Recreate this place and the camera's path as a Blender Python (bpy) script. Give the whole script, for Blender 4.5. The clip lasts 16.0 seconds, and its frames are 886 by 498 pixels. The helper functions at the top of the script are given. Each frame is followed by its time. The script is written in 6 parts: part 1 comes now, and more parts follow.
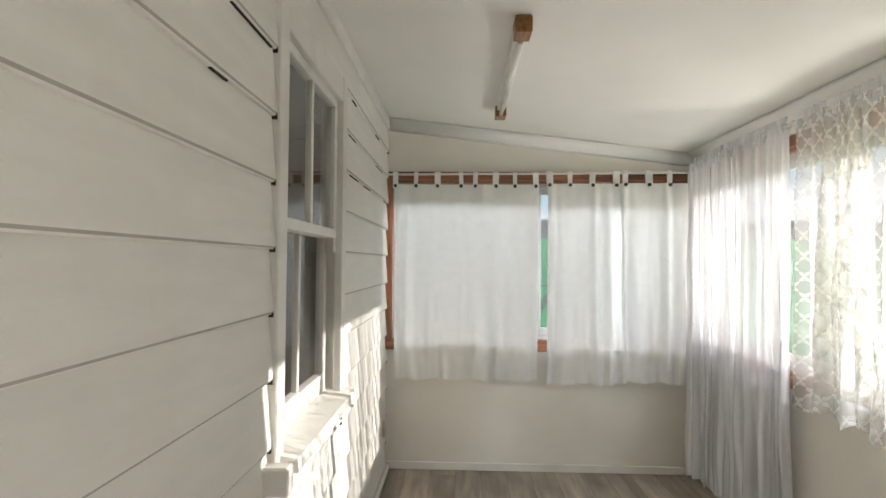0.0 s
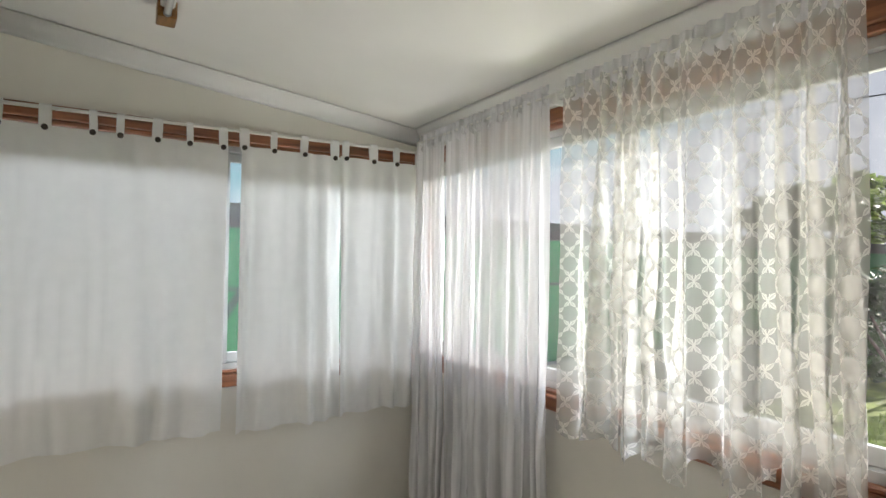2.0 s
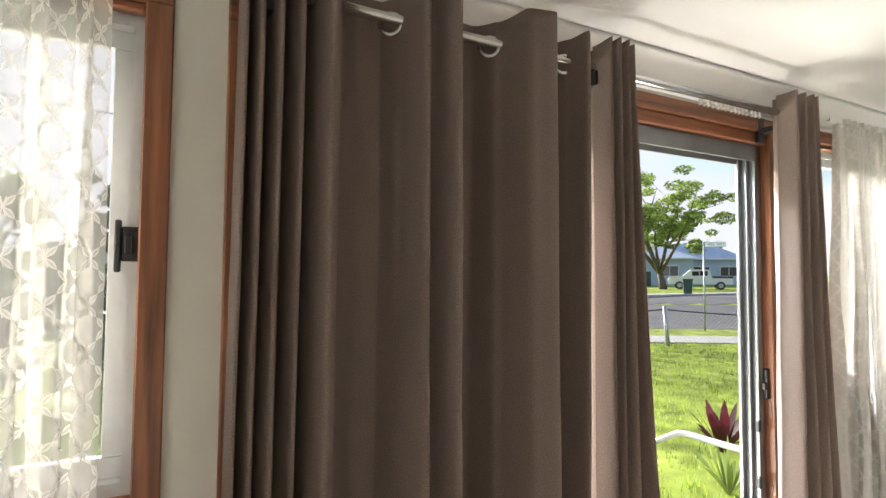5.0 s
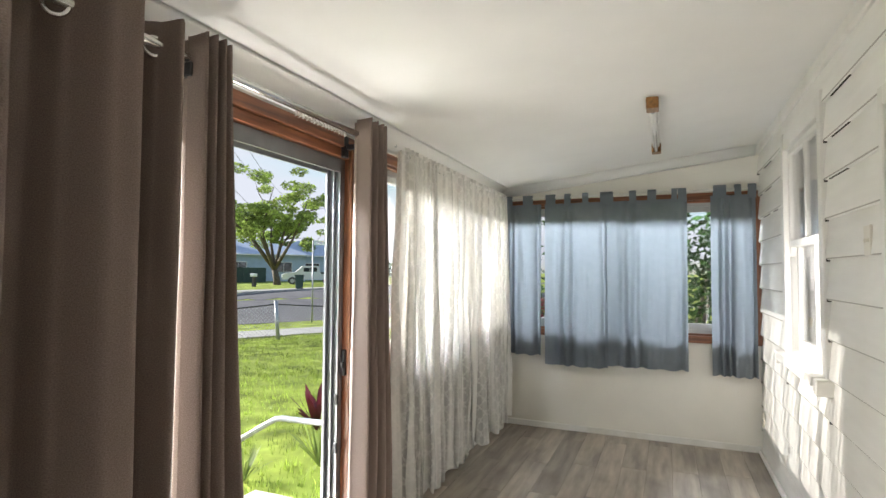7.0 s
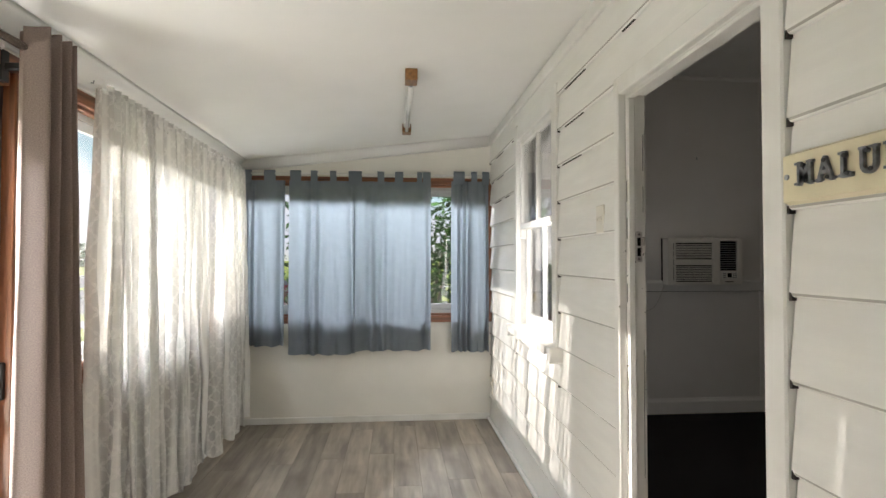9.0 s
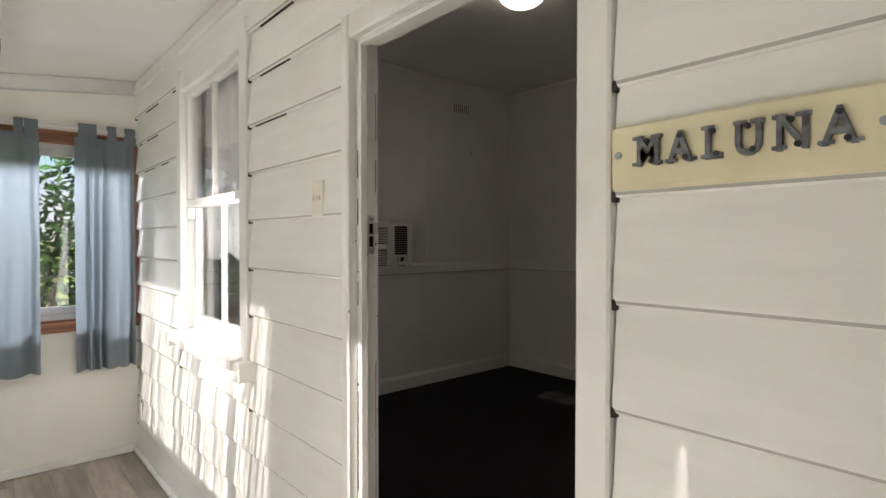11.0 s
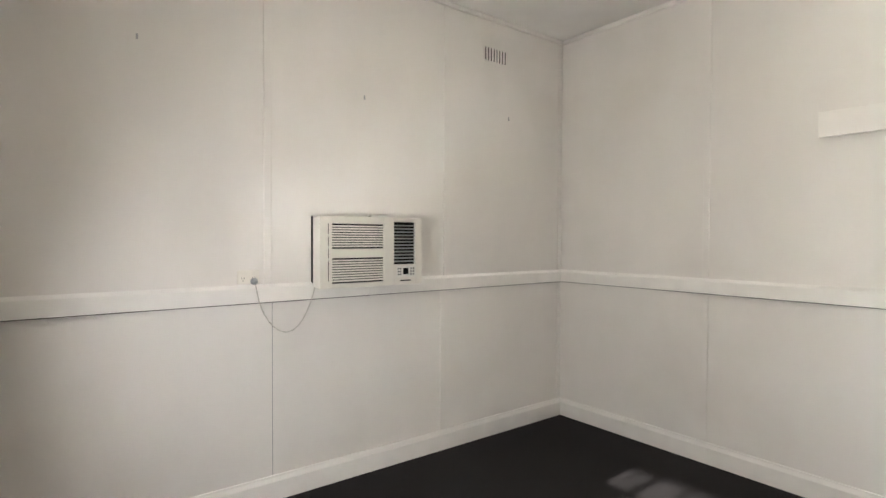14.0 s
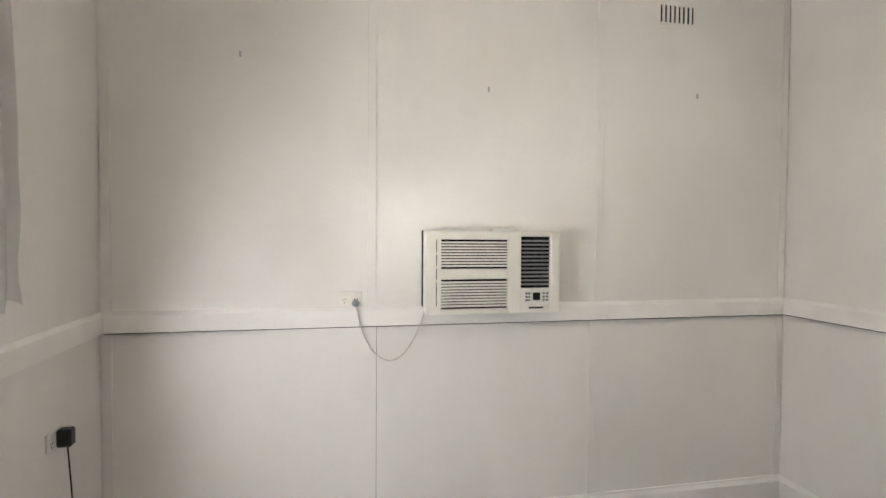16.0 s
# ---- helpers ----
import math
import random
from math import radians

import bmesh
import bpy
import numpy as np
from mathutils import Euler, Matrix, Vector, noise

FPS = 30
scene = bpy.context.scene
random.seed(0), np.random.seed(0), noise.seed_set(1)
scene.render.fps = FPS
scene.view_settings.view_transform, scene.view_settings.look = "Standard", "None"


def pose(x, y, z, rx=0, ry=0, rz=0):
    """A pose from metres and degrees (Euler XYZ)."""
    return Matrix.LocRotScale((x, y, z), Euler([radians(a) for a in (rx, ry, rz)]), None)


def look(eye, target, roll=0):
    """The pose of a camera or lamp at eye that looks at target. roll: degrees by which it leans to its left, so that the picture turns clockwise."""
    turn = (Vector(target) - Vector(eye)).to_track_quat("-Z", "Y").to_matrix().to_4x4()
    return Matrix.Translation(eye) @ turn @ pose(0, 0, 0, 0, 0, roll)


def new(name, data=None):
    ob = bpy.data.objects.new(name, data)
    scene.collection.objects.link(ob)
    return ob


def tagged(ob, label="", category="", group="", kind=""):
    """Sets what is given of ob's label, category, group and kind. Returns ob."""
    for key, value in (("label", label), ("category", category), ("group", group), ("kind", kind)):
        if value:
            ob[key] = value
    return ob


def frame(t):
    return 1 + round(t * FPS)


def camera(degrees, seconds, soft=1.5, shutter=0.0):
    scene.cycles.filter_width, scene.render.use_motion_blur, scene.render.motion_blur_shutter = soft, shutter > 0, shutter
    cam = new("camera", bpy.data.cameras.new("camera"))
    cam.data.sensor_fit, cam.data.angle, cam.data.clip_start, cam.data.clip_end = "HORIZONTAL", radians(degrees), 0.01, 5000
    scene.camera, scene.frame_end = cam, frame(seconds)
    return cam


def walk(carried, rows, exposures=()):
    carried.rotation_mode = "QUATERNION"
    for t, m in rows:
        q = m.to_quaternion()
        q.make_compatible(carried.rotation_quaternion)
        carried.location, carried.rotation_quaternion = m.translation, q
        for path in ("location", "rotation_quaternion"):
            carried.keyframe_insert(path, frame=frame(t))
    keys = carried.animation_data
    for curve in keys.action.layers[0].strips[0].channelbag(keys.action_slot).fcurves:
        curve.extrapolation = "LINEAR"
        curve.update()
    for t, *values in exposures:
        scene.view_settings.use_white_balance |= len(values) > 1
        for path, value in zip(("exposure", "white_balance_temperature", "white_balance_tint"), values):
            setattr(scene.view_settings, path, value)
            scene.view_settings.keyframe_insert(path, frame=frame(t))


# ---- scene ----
cam = camera(79.6, 16.0)


PATH = [
    (0, (0.556, 4.983, 1.495), (0.488, 6.981, 1.543), 0.5),
    (0.5, (0.563, 5.293, 1.477), (0.668, 7.289, 1.527), 0.6),
    (1, (0.562, 5.613, 1.482), (0.94, 7.576, 1.539), 0.6),
    (1.5, (0.614, 5.875, 1.478), (1.325, 7.743, 1.53), 0.6),
    (2, (0.649, 6.007, 1.489), (1.696, 7.71, 1.539), 0.6),
    (2.5, (0.696, 6.079, 1.503), (2.044, 7.555, 1.564), 1.2),
    (3, (0.713, 6.172, 1.488), (2.359, 7.304, 1.57), 1.4),
    (3.5, (0.813, 6.217, 1.45), (2.684, 6.915, 1.567), 1.5),
    (4, (0.919, 6.214, 1.46), (2.905, 6.418, 1.576), 1.0),
    (4.5, (0.881, 6.321, 1.489), (2.837, 5.911, 1.556), 0.7),
    (5, (0.831, 6.432, 1.463), (2.604, 5.51, 1.554), 0.4),
    (5.2, (0.81, 6.468, 1.464), (2.479, 5.37, 1.557), 0.3),
    (7.3, (0.721, 6.416, 1.459), (1.38, 4.53, 1.545), 0.3),
    (7.5, (0.736, 6.404, 1.461), (1.319, 4.493, 1.546), 0.2),
    (8, (0.776, 6.373, 1.46), (1.159, 4.411, 1.535), 0.2),
    (8.5, (0.805, 6.246, 1.426), (0.937, 4.252, 1.488), 0.1),
    (9, (0.874, 6.11, 1.418), (0.695, 4.119, 1.461), -0.0),
    (9.5, (0.921, 5.989, 1.434), (0.393, 4.06, 1.451), -0.1),
    (10, (0.998, 5.876, 1.45), (0.126, 4.076, 1.445), -0.2),
    (10.2, (1.007, 5.821, 1.453), (0.017, 4.084, 1.441), -0.2),
    (12.3, (0.288, 4.924, 1.446), (-1.217, 3.608, 1.405), 0.3),
    (12.5, (0.205, 4.83, 1.457), (-1.302, 3.516, 1.414), 0.3),
    (13, (0.054, 4.599, 1.478), (-1.425, 3.253, 1.432), 0.2),
    (13.5, (-0.104, 4.399, 1.479), (-1.497, 2.964, 1.437), 0.2),
    (14, (-0.299, 4.331, 1.494), (-1.516, 2.744, 1.453), 0.2),
    (14.5, (-0.45, 4.292, 1.486), (-1.449, 2.559, 1.447), 0.2),
    (15, (-0.639, 4.229, 1.518), (-1.38, 2.372, 1.477), 0.2),
    (15.5, (-0.855, 4.18, 1.556), (-1.387, 2.253, 1.51), 0.3),
    (16, (-1.126, 4.1, 1.605), (-1.541, 2.144, 1.549), 0.4),
]
walk(cam, [(t, look(eye, target, roll)) for t, eye, target, roll in PATH],
     [(0, 1.55, 6350, 12), (0.8, 1.4, 6300, 12), (2.0, 1.25, 6200, 11), (3.5, 1.5, 6250, 11), (4.5, 1.8, 6300, 12), (5.0, 1.92, 6400, 12), (7.3, 1.7, 6250, 11), (10.2, 1.7, 6350, 13), (11.5, 2.0, 6300, 13), (12.3, 3.6, 6200, 14), (13.0, 4.2, 6150, 13), (13.5, 4.5, 6200, 12), (14.5, 4.9, 6150, 12), (16, 4.9, 6100, 12)])

# ---- light: low afternoon sun square on to the street front, blue sky ----
SUN_WAY = Vector((-1.0, -0.045, -0.352)).normalized()
world = bpy.data.worlds.new("world")
scene.world = world
world.use_nodes = True
wn, wl = world.node_tree.nodes, world.node_tree.links
sky = wn.new("ShaderNodeTexSky")
sky.sky_type, sky.sun_disc = "NISHITA", False
sky.dust_density, sky.ozone_density = 0.3, 3.0
sky.sun_elevation, sky.sun_rotation = math.asin(-SUN_WAY.z), radians(92.6)
clouds = wn.new("ShaderNodeTexNoise")
clouds.inputs["Scale"].default_value, clouds.inputs["Detail"].default_value = 2.6, 6.0
stretch = wn.new("ShaderNodeMapping")
stretch.inputs["Scale"].default_value = (1.0, 1.0, 3.2)
cover = wn.new("ShaderNodeValToRGB")
cover.color_ramp.elements[0].position, cover.color_ramp.elements[1].position = 0.46, 0.66
mixc = wn.new("ShaderNodeMix")
mixc.data_type = "RGBA"
mixc.inputs["B"].default_value = (3.3, 3.35, 3.45, 1)
tcw = wn.new("ShaderNodeTexCoord")
wl.new(tcw.outputs["Generated"], stretch.inputs[0])
wl.new(stretch.outputs[0], clouds.inputs["Vector"])
wl.new(clouds.outputs[0], cover.inputs[0])
wl.new(cover.outputs[0], mixc.inputs["Factor"])
wl.new(sky.outputs[0], mixc.inputs["A"])
cap = wn.new("ShaderNodeMix")
cap.data_type, cap.blend_type = "RGBA", "DARKEN"
cap.inputs["Factor"].default_value = 1.0
cap.inputs["B"].default_value = (3.3, 3.4, 3.65, 1)
wl.new(mixc.outputs["Result"], cap.inputs["A"])
wl.new(cap.outputs["Result"], wn["Background"].inputs[0])
wn["Background"].inputs[1].default_value = 0.075

sun = new("sun", bpy.data.lights.new("sun", "SUN"))
sun.data.energy, sun.data.angle, sun.data.color = 4.1, radians(0.6), (1.0, 0.93, 0.83)
sun.matrix_world = look((20, 0, 8), Vector((20, 0, 8)) + SUN_WAY)


def fill_lamp(x, y, z, w, h, target, power, color=(0.93, 0.97, 1.0)):
    lamp = new("fill_lamp", bpy.data.lights.new("fill_lamp", "AREA"))
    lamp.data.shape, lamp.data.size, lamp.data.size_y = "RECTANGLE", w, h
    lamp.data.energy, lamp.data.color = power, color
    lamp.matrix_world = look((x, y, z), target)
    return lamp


# added lamps high outside the windows and doorway, in place of sky light
fill_lamp(2.55, 7.6, 2.34, 2.2, 0.25, (1.4, 7.6, 1.2), 3)
fill_lamp(2.55, 2.6, 2.34, 2.2, 0.25, (1.4, 2.6, 1.2), 3)
fill_lamp(3.3, 4.6, 2.86, 1.4, 0.45, (0.8, 4.6, 2.35), 240)
fill_lamp(1.1, 11.6, 3.9, 3.2, 1.0, (1.1, 8.0, 1.3), 270)
fill_lamp(1.1, -0.1, 2.85, 2.2, 0.6, (1.1, 2.2, 1.3), 95)
# added lamps low outside, in place of light off the sunlit lawn and landing
WARM = (1.0, 0.96, 0.87)
fill_lamp(4.1, 7.65, -0.2, 3.0, 0.9, (1.2, 7.65, 2.2), 56, WARM)
fill_lamp(3.3, 1.5, -0.25, 1.5, 0.9, (1.0, 2.3, 2.2), 34, WARM)
fill_lamp(2.75, 4.65, 0.0, 1.0, 0.3, (0.6, 4.65, 2.2), 11, WARM)
# added lamps: behind the room's net, outside its sash, outside the back porch window
fill_lamp(-0.07, 2.885, 1.83, 0.76, 0.8, (-2.0, 2.885, 1.6), 0.28, WARM)
fill_lamp(0.15, 3.05, 1.27, 0.5, 0.8, (-2.07, 1.36, 1.0), 1.9, (1.0, 0.97, 0.92))
fill_lamp(-9.97, 5.18, 1.48, 0.95, 0.9, (-7.0, 5.0, 1.0), 5)


# ---- materials ----
def mat(name, color, rough=0.6, metal=0.0, vary=0.06, scale=6.0, bump=0.0, bscale=60.0, stretch=(1, 1, 1), random=0.0, stain=None, stain_scale=2.0, coord="Object", spec=0.5):
    m = bpy.data.materials.new(name)
    m.use_nodes = True
    n, l = m.node_tree.nodes, m.node_tree.links
    p = n["Principled BSDF"]
    p.inputs["Roughness"].default_value, p.inputs["Metallic"].default_value = rough, metal
    p.inputs["Specular IOR Level"].default_value = spec
    tc = n.new("ShaderNodeTexCoord")
    mp = n.new("ShaderNodeMapping")
    mp.inputs["Scale"].default_value = stretch
    l.new(tc.outputs[coord], mp.inputs[0])
    tex = n.new("ShaderNodeTexNoise")
    tex.inputs["Scale"].default_value, tex.inputs["Detail"].default_value = scale, 5.0
    if random:
        info = n.new("ShaderNodeObjectInfo")
        add = n.new("ShaderNodeVectorMath")
        add.operation = "MULTIPLY_ADD"
        comb = n.new("ShaderNodeCombineXYZ")
        for k in range(3):
            l.new(info.outputs["Random"], comb.inputs[k])
        add.inputs[1].default_value = (37.0, 53.0, 19.0)
        l.new(comb.outputs[0], add.inputs[0])
        l.new(mp.outputs[0], add.inputs[2])
        l.new(add.outputs[0], tex.inputs["Vector"])
    else:
        l.new(mp.outputs[0], tex.inputs["Vector"])
    ramp = n.new("ShaderNodeValToRGB")
    c = Vector(color)
    lo, hi = c * (1 - vary * 2), c * (1 + vary * 1.6)
    ramp.color_ramp.elements[0].position, ramp.color_ramp.elements[1].position = 0.3, 0.72
    ramp.color_ramp.elements[0].color = (*lo, 1)
    ramp.color_ramp.elements[1].color = (*[min(1.0, v) for v in hi], 1)
    l.new(tex.outputs[0], ramp.inputs[0])
    out = ramp.outputs[0]
    if stain:
        t2 = n.new("ShaderNodeTexNoise")
        t2.inputs["Scale"].default_value, t2.inputs["Detail"].default_value = stain_scale, 3.0
        l.new(tc.outputs[coord], t2.inputs["Vector"])
        r2 = n.new("ShaderNodeValToRGB")
        r2.color_ramp.elements[0].position, r2.color_ramp.elements[1].position = 0.52, 0.75
        l.new(t2.outputs[0], r2.inputs[0])
        mx = n.new("ShaderNodeMix")
        mx.data_type = "RGBA"
        mx.inputs["B"].default_value = (*stain, 1)
        l.new(r2.outputs[0], mx.inputs["Factor"])
        l.new(out, mx.inputs["A"])
        out = mx.outputs["Result"]
    if random:
        hsv = n.new("ShaderNodeHueSaturation")
        mr = n.new("ShaderNodeMapRange")
        mr.inputs["To Min"].default_value, mr.inputs["To Max"].default_value = 1 - random, 1 + random
        l.new(info.outputs["Random"], mr.inputs[0])
        l.new(mr.outputs[0], hsv.inputs["Value"])
        l.new(out, hsv.inputs["Color"])
        out = hsv.outputs[0]
    l.new(out, p.inputs["Base Color"])
    if bump:
        t3 = n.new("ShaderNodeTexNoise")
        t3.inputs["Scale"].default_value, t3.inputs["Detail"].default_value = bscale, 4.0
        l.new(mp.outputs[0], t3.inputs["Vector"])
        b = n.new("ShaderNodeBump")
        b.inputs["Strength"].default_value, b.inputs["Distance"].default_value = bump, 0.004
        l.new(t3.outputs[0], b.inputs["Height"])
        l.new(b.outputs[0], p.inputs["Normal"])
    return m


def fabric(name, color, translucent=0.5, open_weave=0.0, vary=0.05, weave=900.0, streak=0.0):
    """Cloth: diffuse and translucent threads, with an open weave that lets a share of the light straight through."""
    m = bpy.data.materials.new(name)
    m.use_nodes = True
    n, l = m.node_tree.nodes, m.node_tree.links
    n.remove(n["Principled BSDF"])
    out = n["Material Output"]
    tc = n.new("ShaderNodeTexCoord")
    tex = n.new("ShaderNodeTexNoise")
    tex.inputs["Scale"].default_value, tex.inputs["Detail"].default_value = 14.0, 6.0
    l.new(tc.outputs["UV"], tex.inputs["Vector"])
    ramp = n.new("ShaderNodeValToRGB")
    c = Vector(color)
    ramp.color_ramp.elements[0].color = (*(c * (1 - vary)), 1)
    ramp.color_ramp.elements[1].color = (*[min(1, v) for v in c * (1 + vary)], 1)
    l.new(tex.outputs[0], ramp.inputs[0])
    th = n.new("ShaderNodeTexNoise")
    th.inputs["Scale"].default_value = weave
    l.new(tc.outputs["UV"], th.inputs["Vector"])
    bump = n.new("ShaderNodeBump")
    bump.inputs["Strength"].default_value, bump.inputs["Distance"].default_value = 0.35, 0.001
    l.new(th.outputs[0], bump.inputs["Height"])
    d, t = n.new("ShaderNodeBsdfDiffuse"), n.new("ShaderNodeBsdfTranslucent")
    for sh in (d, t):
        l.new(ramp.outputs[0], sh.inputs["Color"])
        l.new(bump.outputs[0], sh.inputs["Normal"])
    mix = n.new("ShaderNodeMixShader")
    mix.inputs[0].default_value = translucent
    l.new(d.outputs[0], mix.inputs[1])
    l.new(t.outputs[0], mix.inputs[2])
    last = mix
    if open_weave:
        tr = n.new("ShaderNodeBsdfTransparent")
        m2 = n.new("ShaderNodeMixShader")
        m2.inputs[0].default_value = open_weave
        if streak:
            # denser and looser bands down the cloth, added to streak the sun through it
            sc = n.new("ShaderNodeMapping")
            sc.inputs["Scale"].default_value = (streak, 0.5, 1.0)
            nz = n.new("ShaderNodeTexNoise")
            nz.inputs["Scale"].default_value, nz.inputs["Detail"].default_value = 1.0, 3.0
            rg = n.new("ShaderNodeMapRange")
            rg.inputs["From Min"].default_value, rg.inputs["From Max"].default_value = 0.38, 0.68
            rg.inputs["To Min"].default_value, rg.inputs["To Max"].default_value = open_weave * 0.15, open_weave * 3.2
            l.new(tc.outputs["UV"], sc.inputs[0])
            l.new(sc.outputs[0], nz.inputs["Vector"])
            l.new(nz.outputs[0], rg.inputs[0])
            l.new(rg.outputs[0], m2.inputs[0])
        l.new(mix.outputs[0], m2.inputs[1])
        l.new(tr.outputs[0], m2.inputs[2])
        last = m2
    l.new(last.outputs[0], out.inputs[0])
    return m, (m2 if open_weave else None), tc


def lace(name, color, cell_w, cell_h, net_open=0.72, thread_open=0.12, translucent=0.09, streak=0.0):
    """Net with a worked pattern: rows of bows, joined by slanting leafy ribbons."""
    m, gate, tc = fabric(name, color, translucent, 0.5, streak=streak)
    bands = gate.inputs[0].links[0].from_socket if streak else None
    n, l = m.node_tree.nodes, m.node_tree.links

    def math_node(op, a, b=None, c=None):
        k = n.new("ShaderNodeMath")
        k.operation = op
        for i, v in enumerate((a, b, c)):
            if v is None:
                continue
            if isinstance(v, (int, float)):
                k.inputs[i].default_value = v
            else:
                l.new(v, k.inputs[i])
        return k.outputs[0]

    sep = n.new("ShaderNodeSeparateXYZ")
    l.new(tc.outputs["UV"], sep.inputs[0])
    u = math_node("DIVIDE", sep.outputs[0], cell_w)
    v = math_node("DIVIDE", sep.outputs[1], cell_h)
    a, b = math_node("ADD", u, v), math_node("SUBTRACT", u, v)
    wa, wb = math_node("WRAP", a, 0.5, -0.5), math_node("WRAP", b, 0.5, -0.5)
    da, db = math_node("ABSOLUTE", wa), math_node("ABSOLUTE", wb)

    # two leaves on every link, from each crossing to the middle, hollow along the midrib
    def leaf(across, along):
        t = math_node("MULTIPLY", math_node("SUBTRACT", along, 0.03), math.pi / 0.45)
        half = math_node("MULTIPLY_ADD", math_node("SINE", t), 0.085, 0.012)
        inside = math_node("LESS_THAN", across, half)
        rib = math_node("LESS_THAN", across, math_node("MULTIPLY_ADD", half, 0.5, -0.015))
        return math_node("MULTIPLY_ADD", rib, -0.55, inside)

    # knot and two short tails at each crossing
    px = math_node("MULTIPLY", math_node("ADD", wa, wb), 0.5)
    py = math_node("MULTIPLY", math_node("SUBTRACT", wa, wb), 0.5)
    r = math_node("SQRT", math_node("ADD", math_node("MULTIPLY", px, px), math_node("MULTIPLY", py, py)))
    core = math_node("LESS_THAN", r, 0.05)
    ax, ay = math_node("ABSOLUTE", px), math_node("ABSOLUTE", py)
    tail = math_node("MULTIPLY", math_node("LESS_THAN", math_node("ABSOLUTE", math_node("MULTIPLY_ADD", ay, -0.3, ax)), 0.016), math_node("LESS_THAN", ay, 0.20))
    solid = math_node("MAXIMUM", math_node("MAXIMUM", leaf(da, db), leaf(db, da)), math_node("MAXIMUM", core, tail))
    op = math_node("MULTIPLY_ADD", solid, thread_open - net_open, net_open)
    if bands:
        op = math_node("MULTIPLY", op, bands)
    l.new(op, gate.inputs[0])
    return m


def glass_mat(name, tint=(1, 1, 1), gloss=1.0):
    m = bpy.data.materials.new(name)
    m.use_nodes = True
    n, l = m.node_tree.nodes, m.node_tree.links
    n.remove(n["Principled BSDF"])
    tr, gl, fr, mx, pw, ad = (n.new(k) for k in ("ShaderNodeBsdfTransparent", "ShaderNodeBsdfGlossy", "ShaderNodeLayerWeight", "ShaderNodeMixShader", "ShaderNodeMath", "ShaderNodeMath"))
    tr.inputs[0].default_value = (*tint, 1)
    gl.inputs["Roughness"].default_value = 0.02
    fr.inputs[0].default_value = 0.5
    pw.operation, ad.operation = "POWER", "MULTIPLY_ADD"
    pw.inputs[1].default_value, ad.inputs[1].default_value, ad.inputs[2].default_value = 4.0, 0.7, 0.04
    l.new(fr.outputs["Facing"], pw.inputs[0])
    l.new(pw.outputs[0], ad.inputs[0])
    l.new(ad.outputs[0], mx.inputs[0])
    l.new(tr.outputs[0], mx.inputs[1])
    l.new(gl.outputs[0], mx.inputs[2])
    l.new(mx.outputs[0], n["Material Output"].inputs[0])
    return m


def leaf_mat(name, color, vary=0.35):
    m = mat(name, color, 0.55, vary=vary, scale=0.9)
    n, l = m.node_tree.nodes, m.node_tree.links
    geo, hsv = n.new("ShaderNodeNewGeometry"), n.new("ShaderNodeHueSaturation")
    p = n["Principled BSDF"]
    src = p.inputs["Base Color"].links[0].from_socket
    mr = n.new("ShaderNodeMapRange")
    mr.inputs["To Min"].default_value, mr.inputs["To Max"].default_value = 0.5, 1.6
    l.new(geo.outputs["Random Per Island"], mr.inputs[0])
    l.new(mr.outputs[0], hsv.inputs["Value"])
    l.new(src, hsv.inputs["Color"])
    l.new(hsv.outputs[0], p.inputs["Base Color"])
    t = n.new("ShaderNodeBsdfTranslucent")
    l.new(hsv.outputs[0], t.inputs[0])
    mx = n.new("ShaderNodeMixShader")
    mx.inputs[0].default_value = 0.5
    l.new(p.outputs[0], mx.inputs[1])
    l.new(t.outputs[0], mx.inputs[2])
    l.new(mx.outputs[0], n["Material Output"].inputs[0])
    return m


M_BOARD = mat("white_board_paint", (0.82, 0.805, 0.755), 0.48, vary=0.02, scale=9, bump=0.22, bscale=26, stretch=(1, 0.35, 2.5), stain=(0.76, 0.735, 0.67), stain_scale=1.7, random=0.02)
M_TRIM = mat("white_gloss_trim", (0.80, 0.785, 0.74), 0.4, vary=0.02, bump=0.12, bscale=30, stretch=(1, 1, 0.3), stain=(0.70, 0.68, 0.61), stain_scale=4.0)
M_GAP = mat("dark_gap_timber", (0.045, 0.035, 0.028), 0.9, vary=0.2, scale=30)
M_WALL = mat("cream_wall_paint", (0.80, 0.775, 0.70), 0.62, vary=0.015, scale=4, bump=0.05, bscale=140)
M_CEIL = mat("white_ceiling_paint", (0.86, 0.85, 0.82), 0.7, vary=0.012, scale=3, bump=0.06, bscale=120)
M_ROOM = mat("room_wall_paint", (0.755, 0.73, 0.70), 0.5, vary=0.018, scale=2.2, bump=0.10, bscale=34, stretch=(1, 1, 0.25), stain=(0.71, 0.68, 0.64), stain_scale=1.4)
M_NEXT = mat("darkened_lining", (0.13, 0.12, 0.105), 0.6, vary=0.05, scale=3)
M_ROOMTRIM = mat("room_trim_paint", (0.81, 0.79, 0.76), 0.38, vary=0.02, bump=0.08, bscale=30)
M_TIMBER = mat("stained_timber", (0.25, 0.095, 0.042), 0.38, vary=0.30, scale=7, bump=0.15, bscale=40, stretch=(1.6, 1.6, 1.6), stain=(0.12, 0.045, 0.02), stain_scale=5)
M_TIMBER_V = mat("stained_timber_upright", (0.25, 0.095, 0.042), 0.38, vary=0.30, scale=14, bump=0.15, bscale=40, stretch=(3, 3, 0.18))
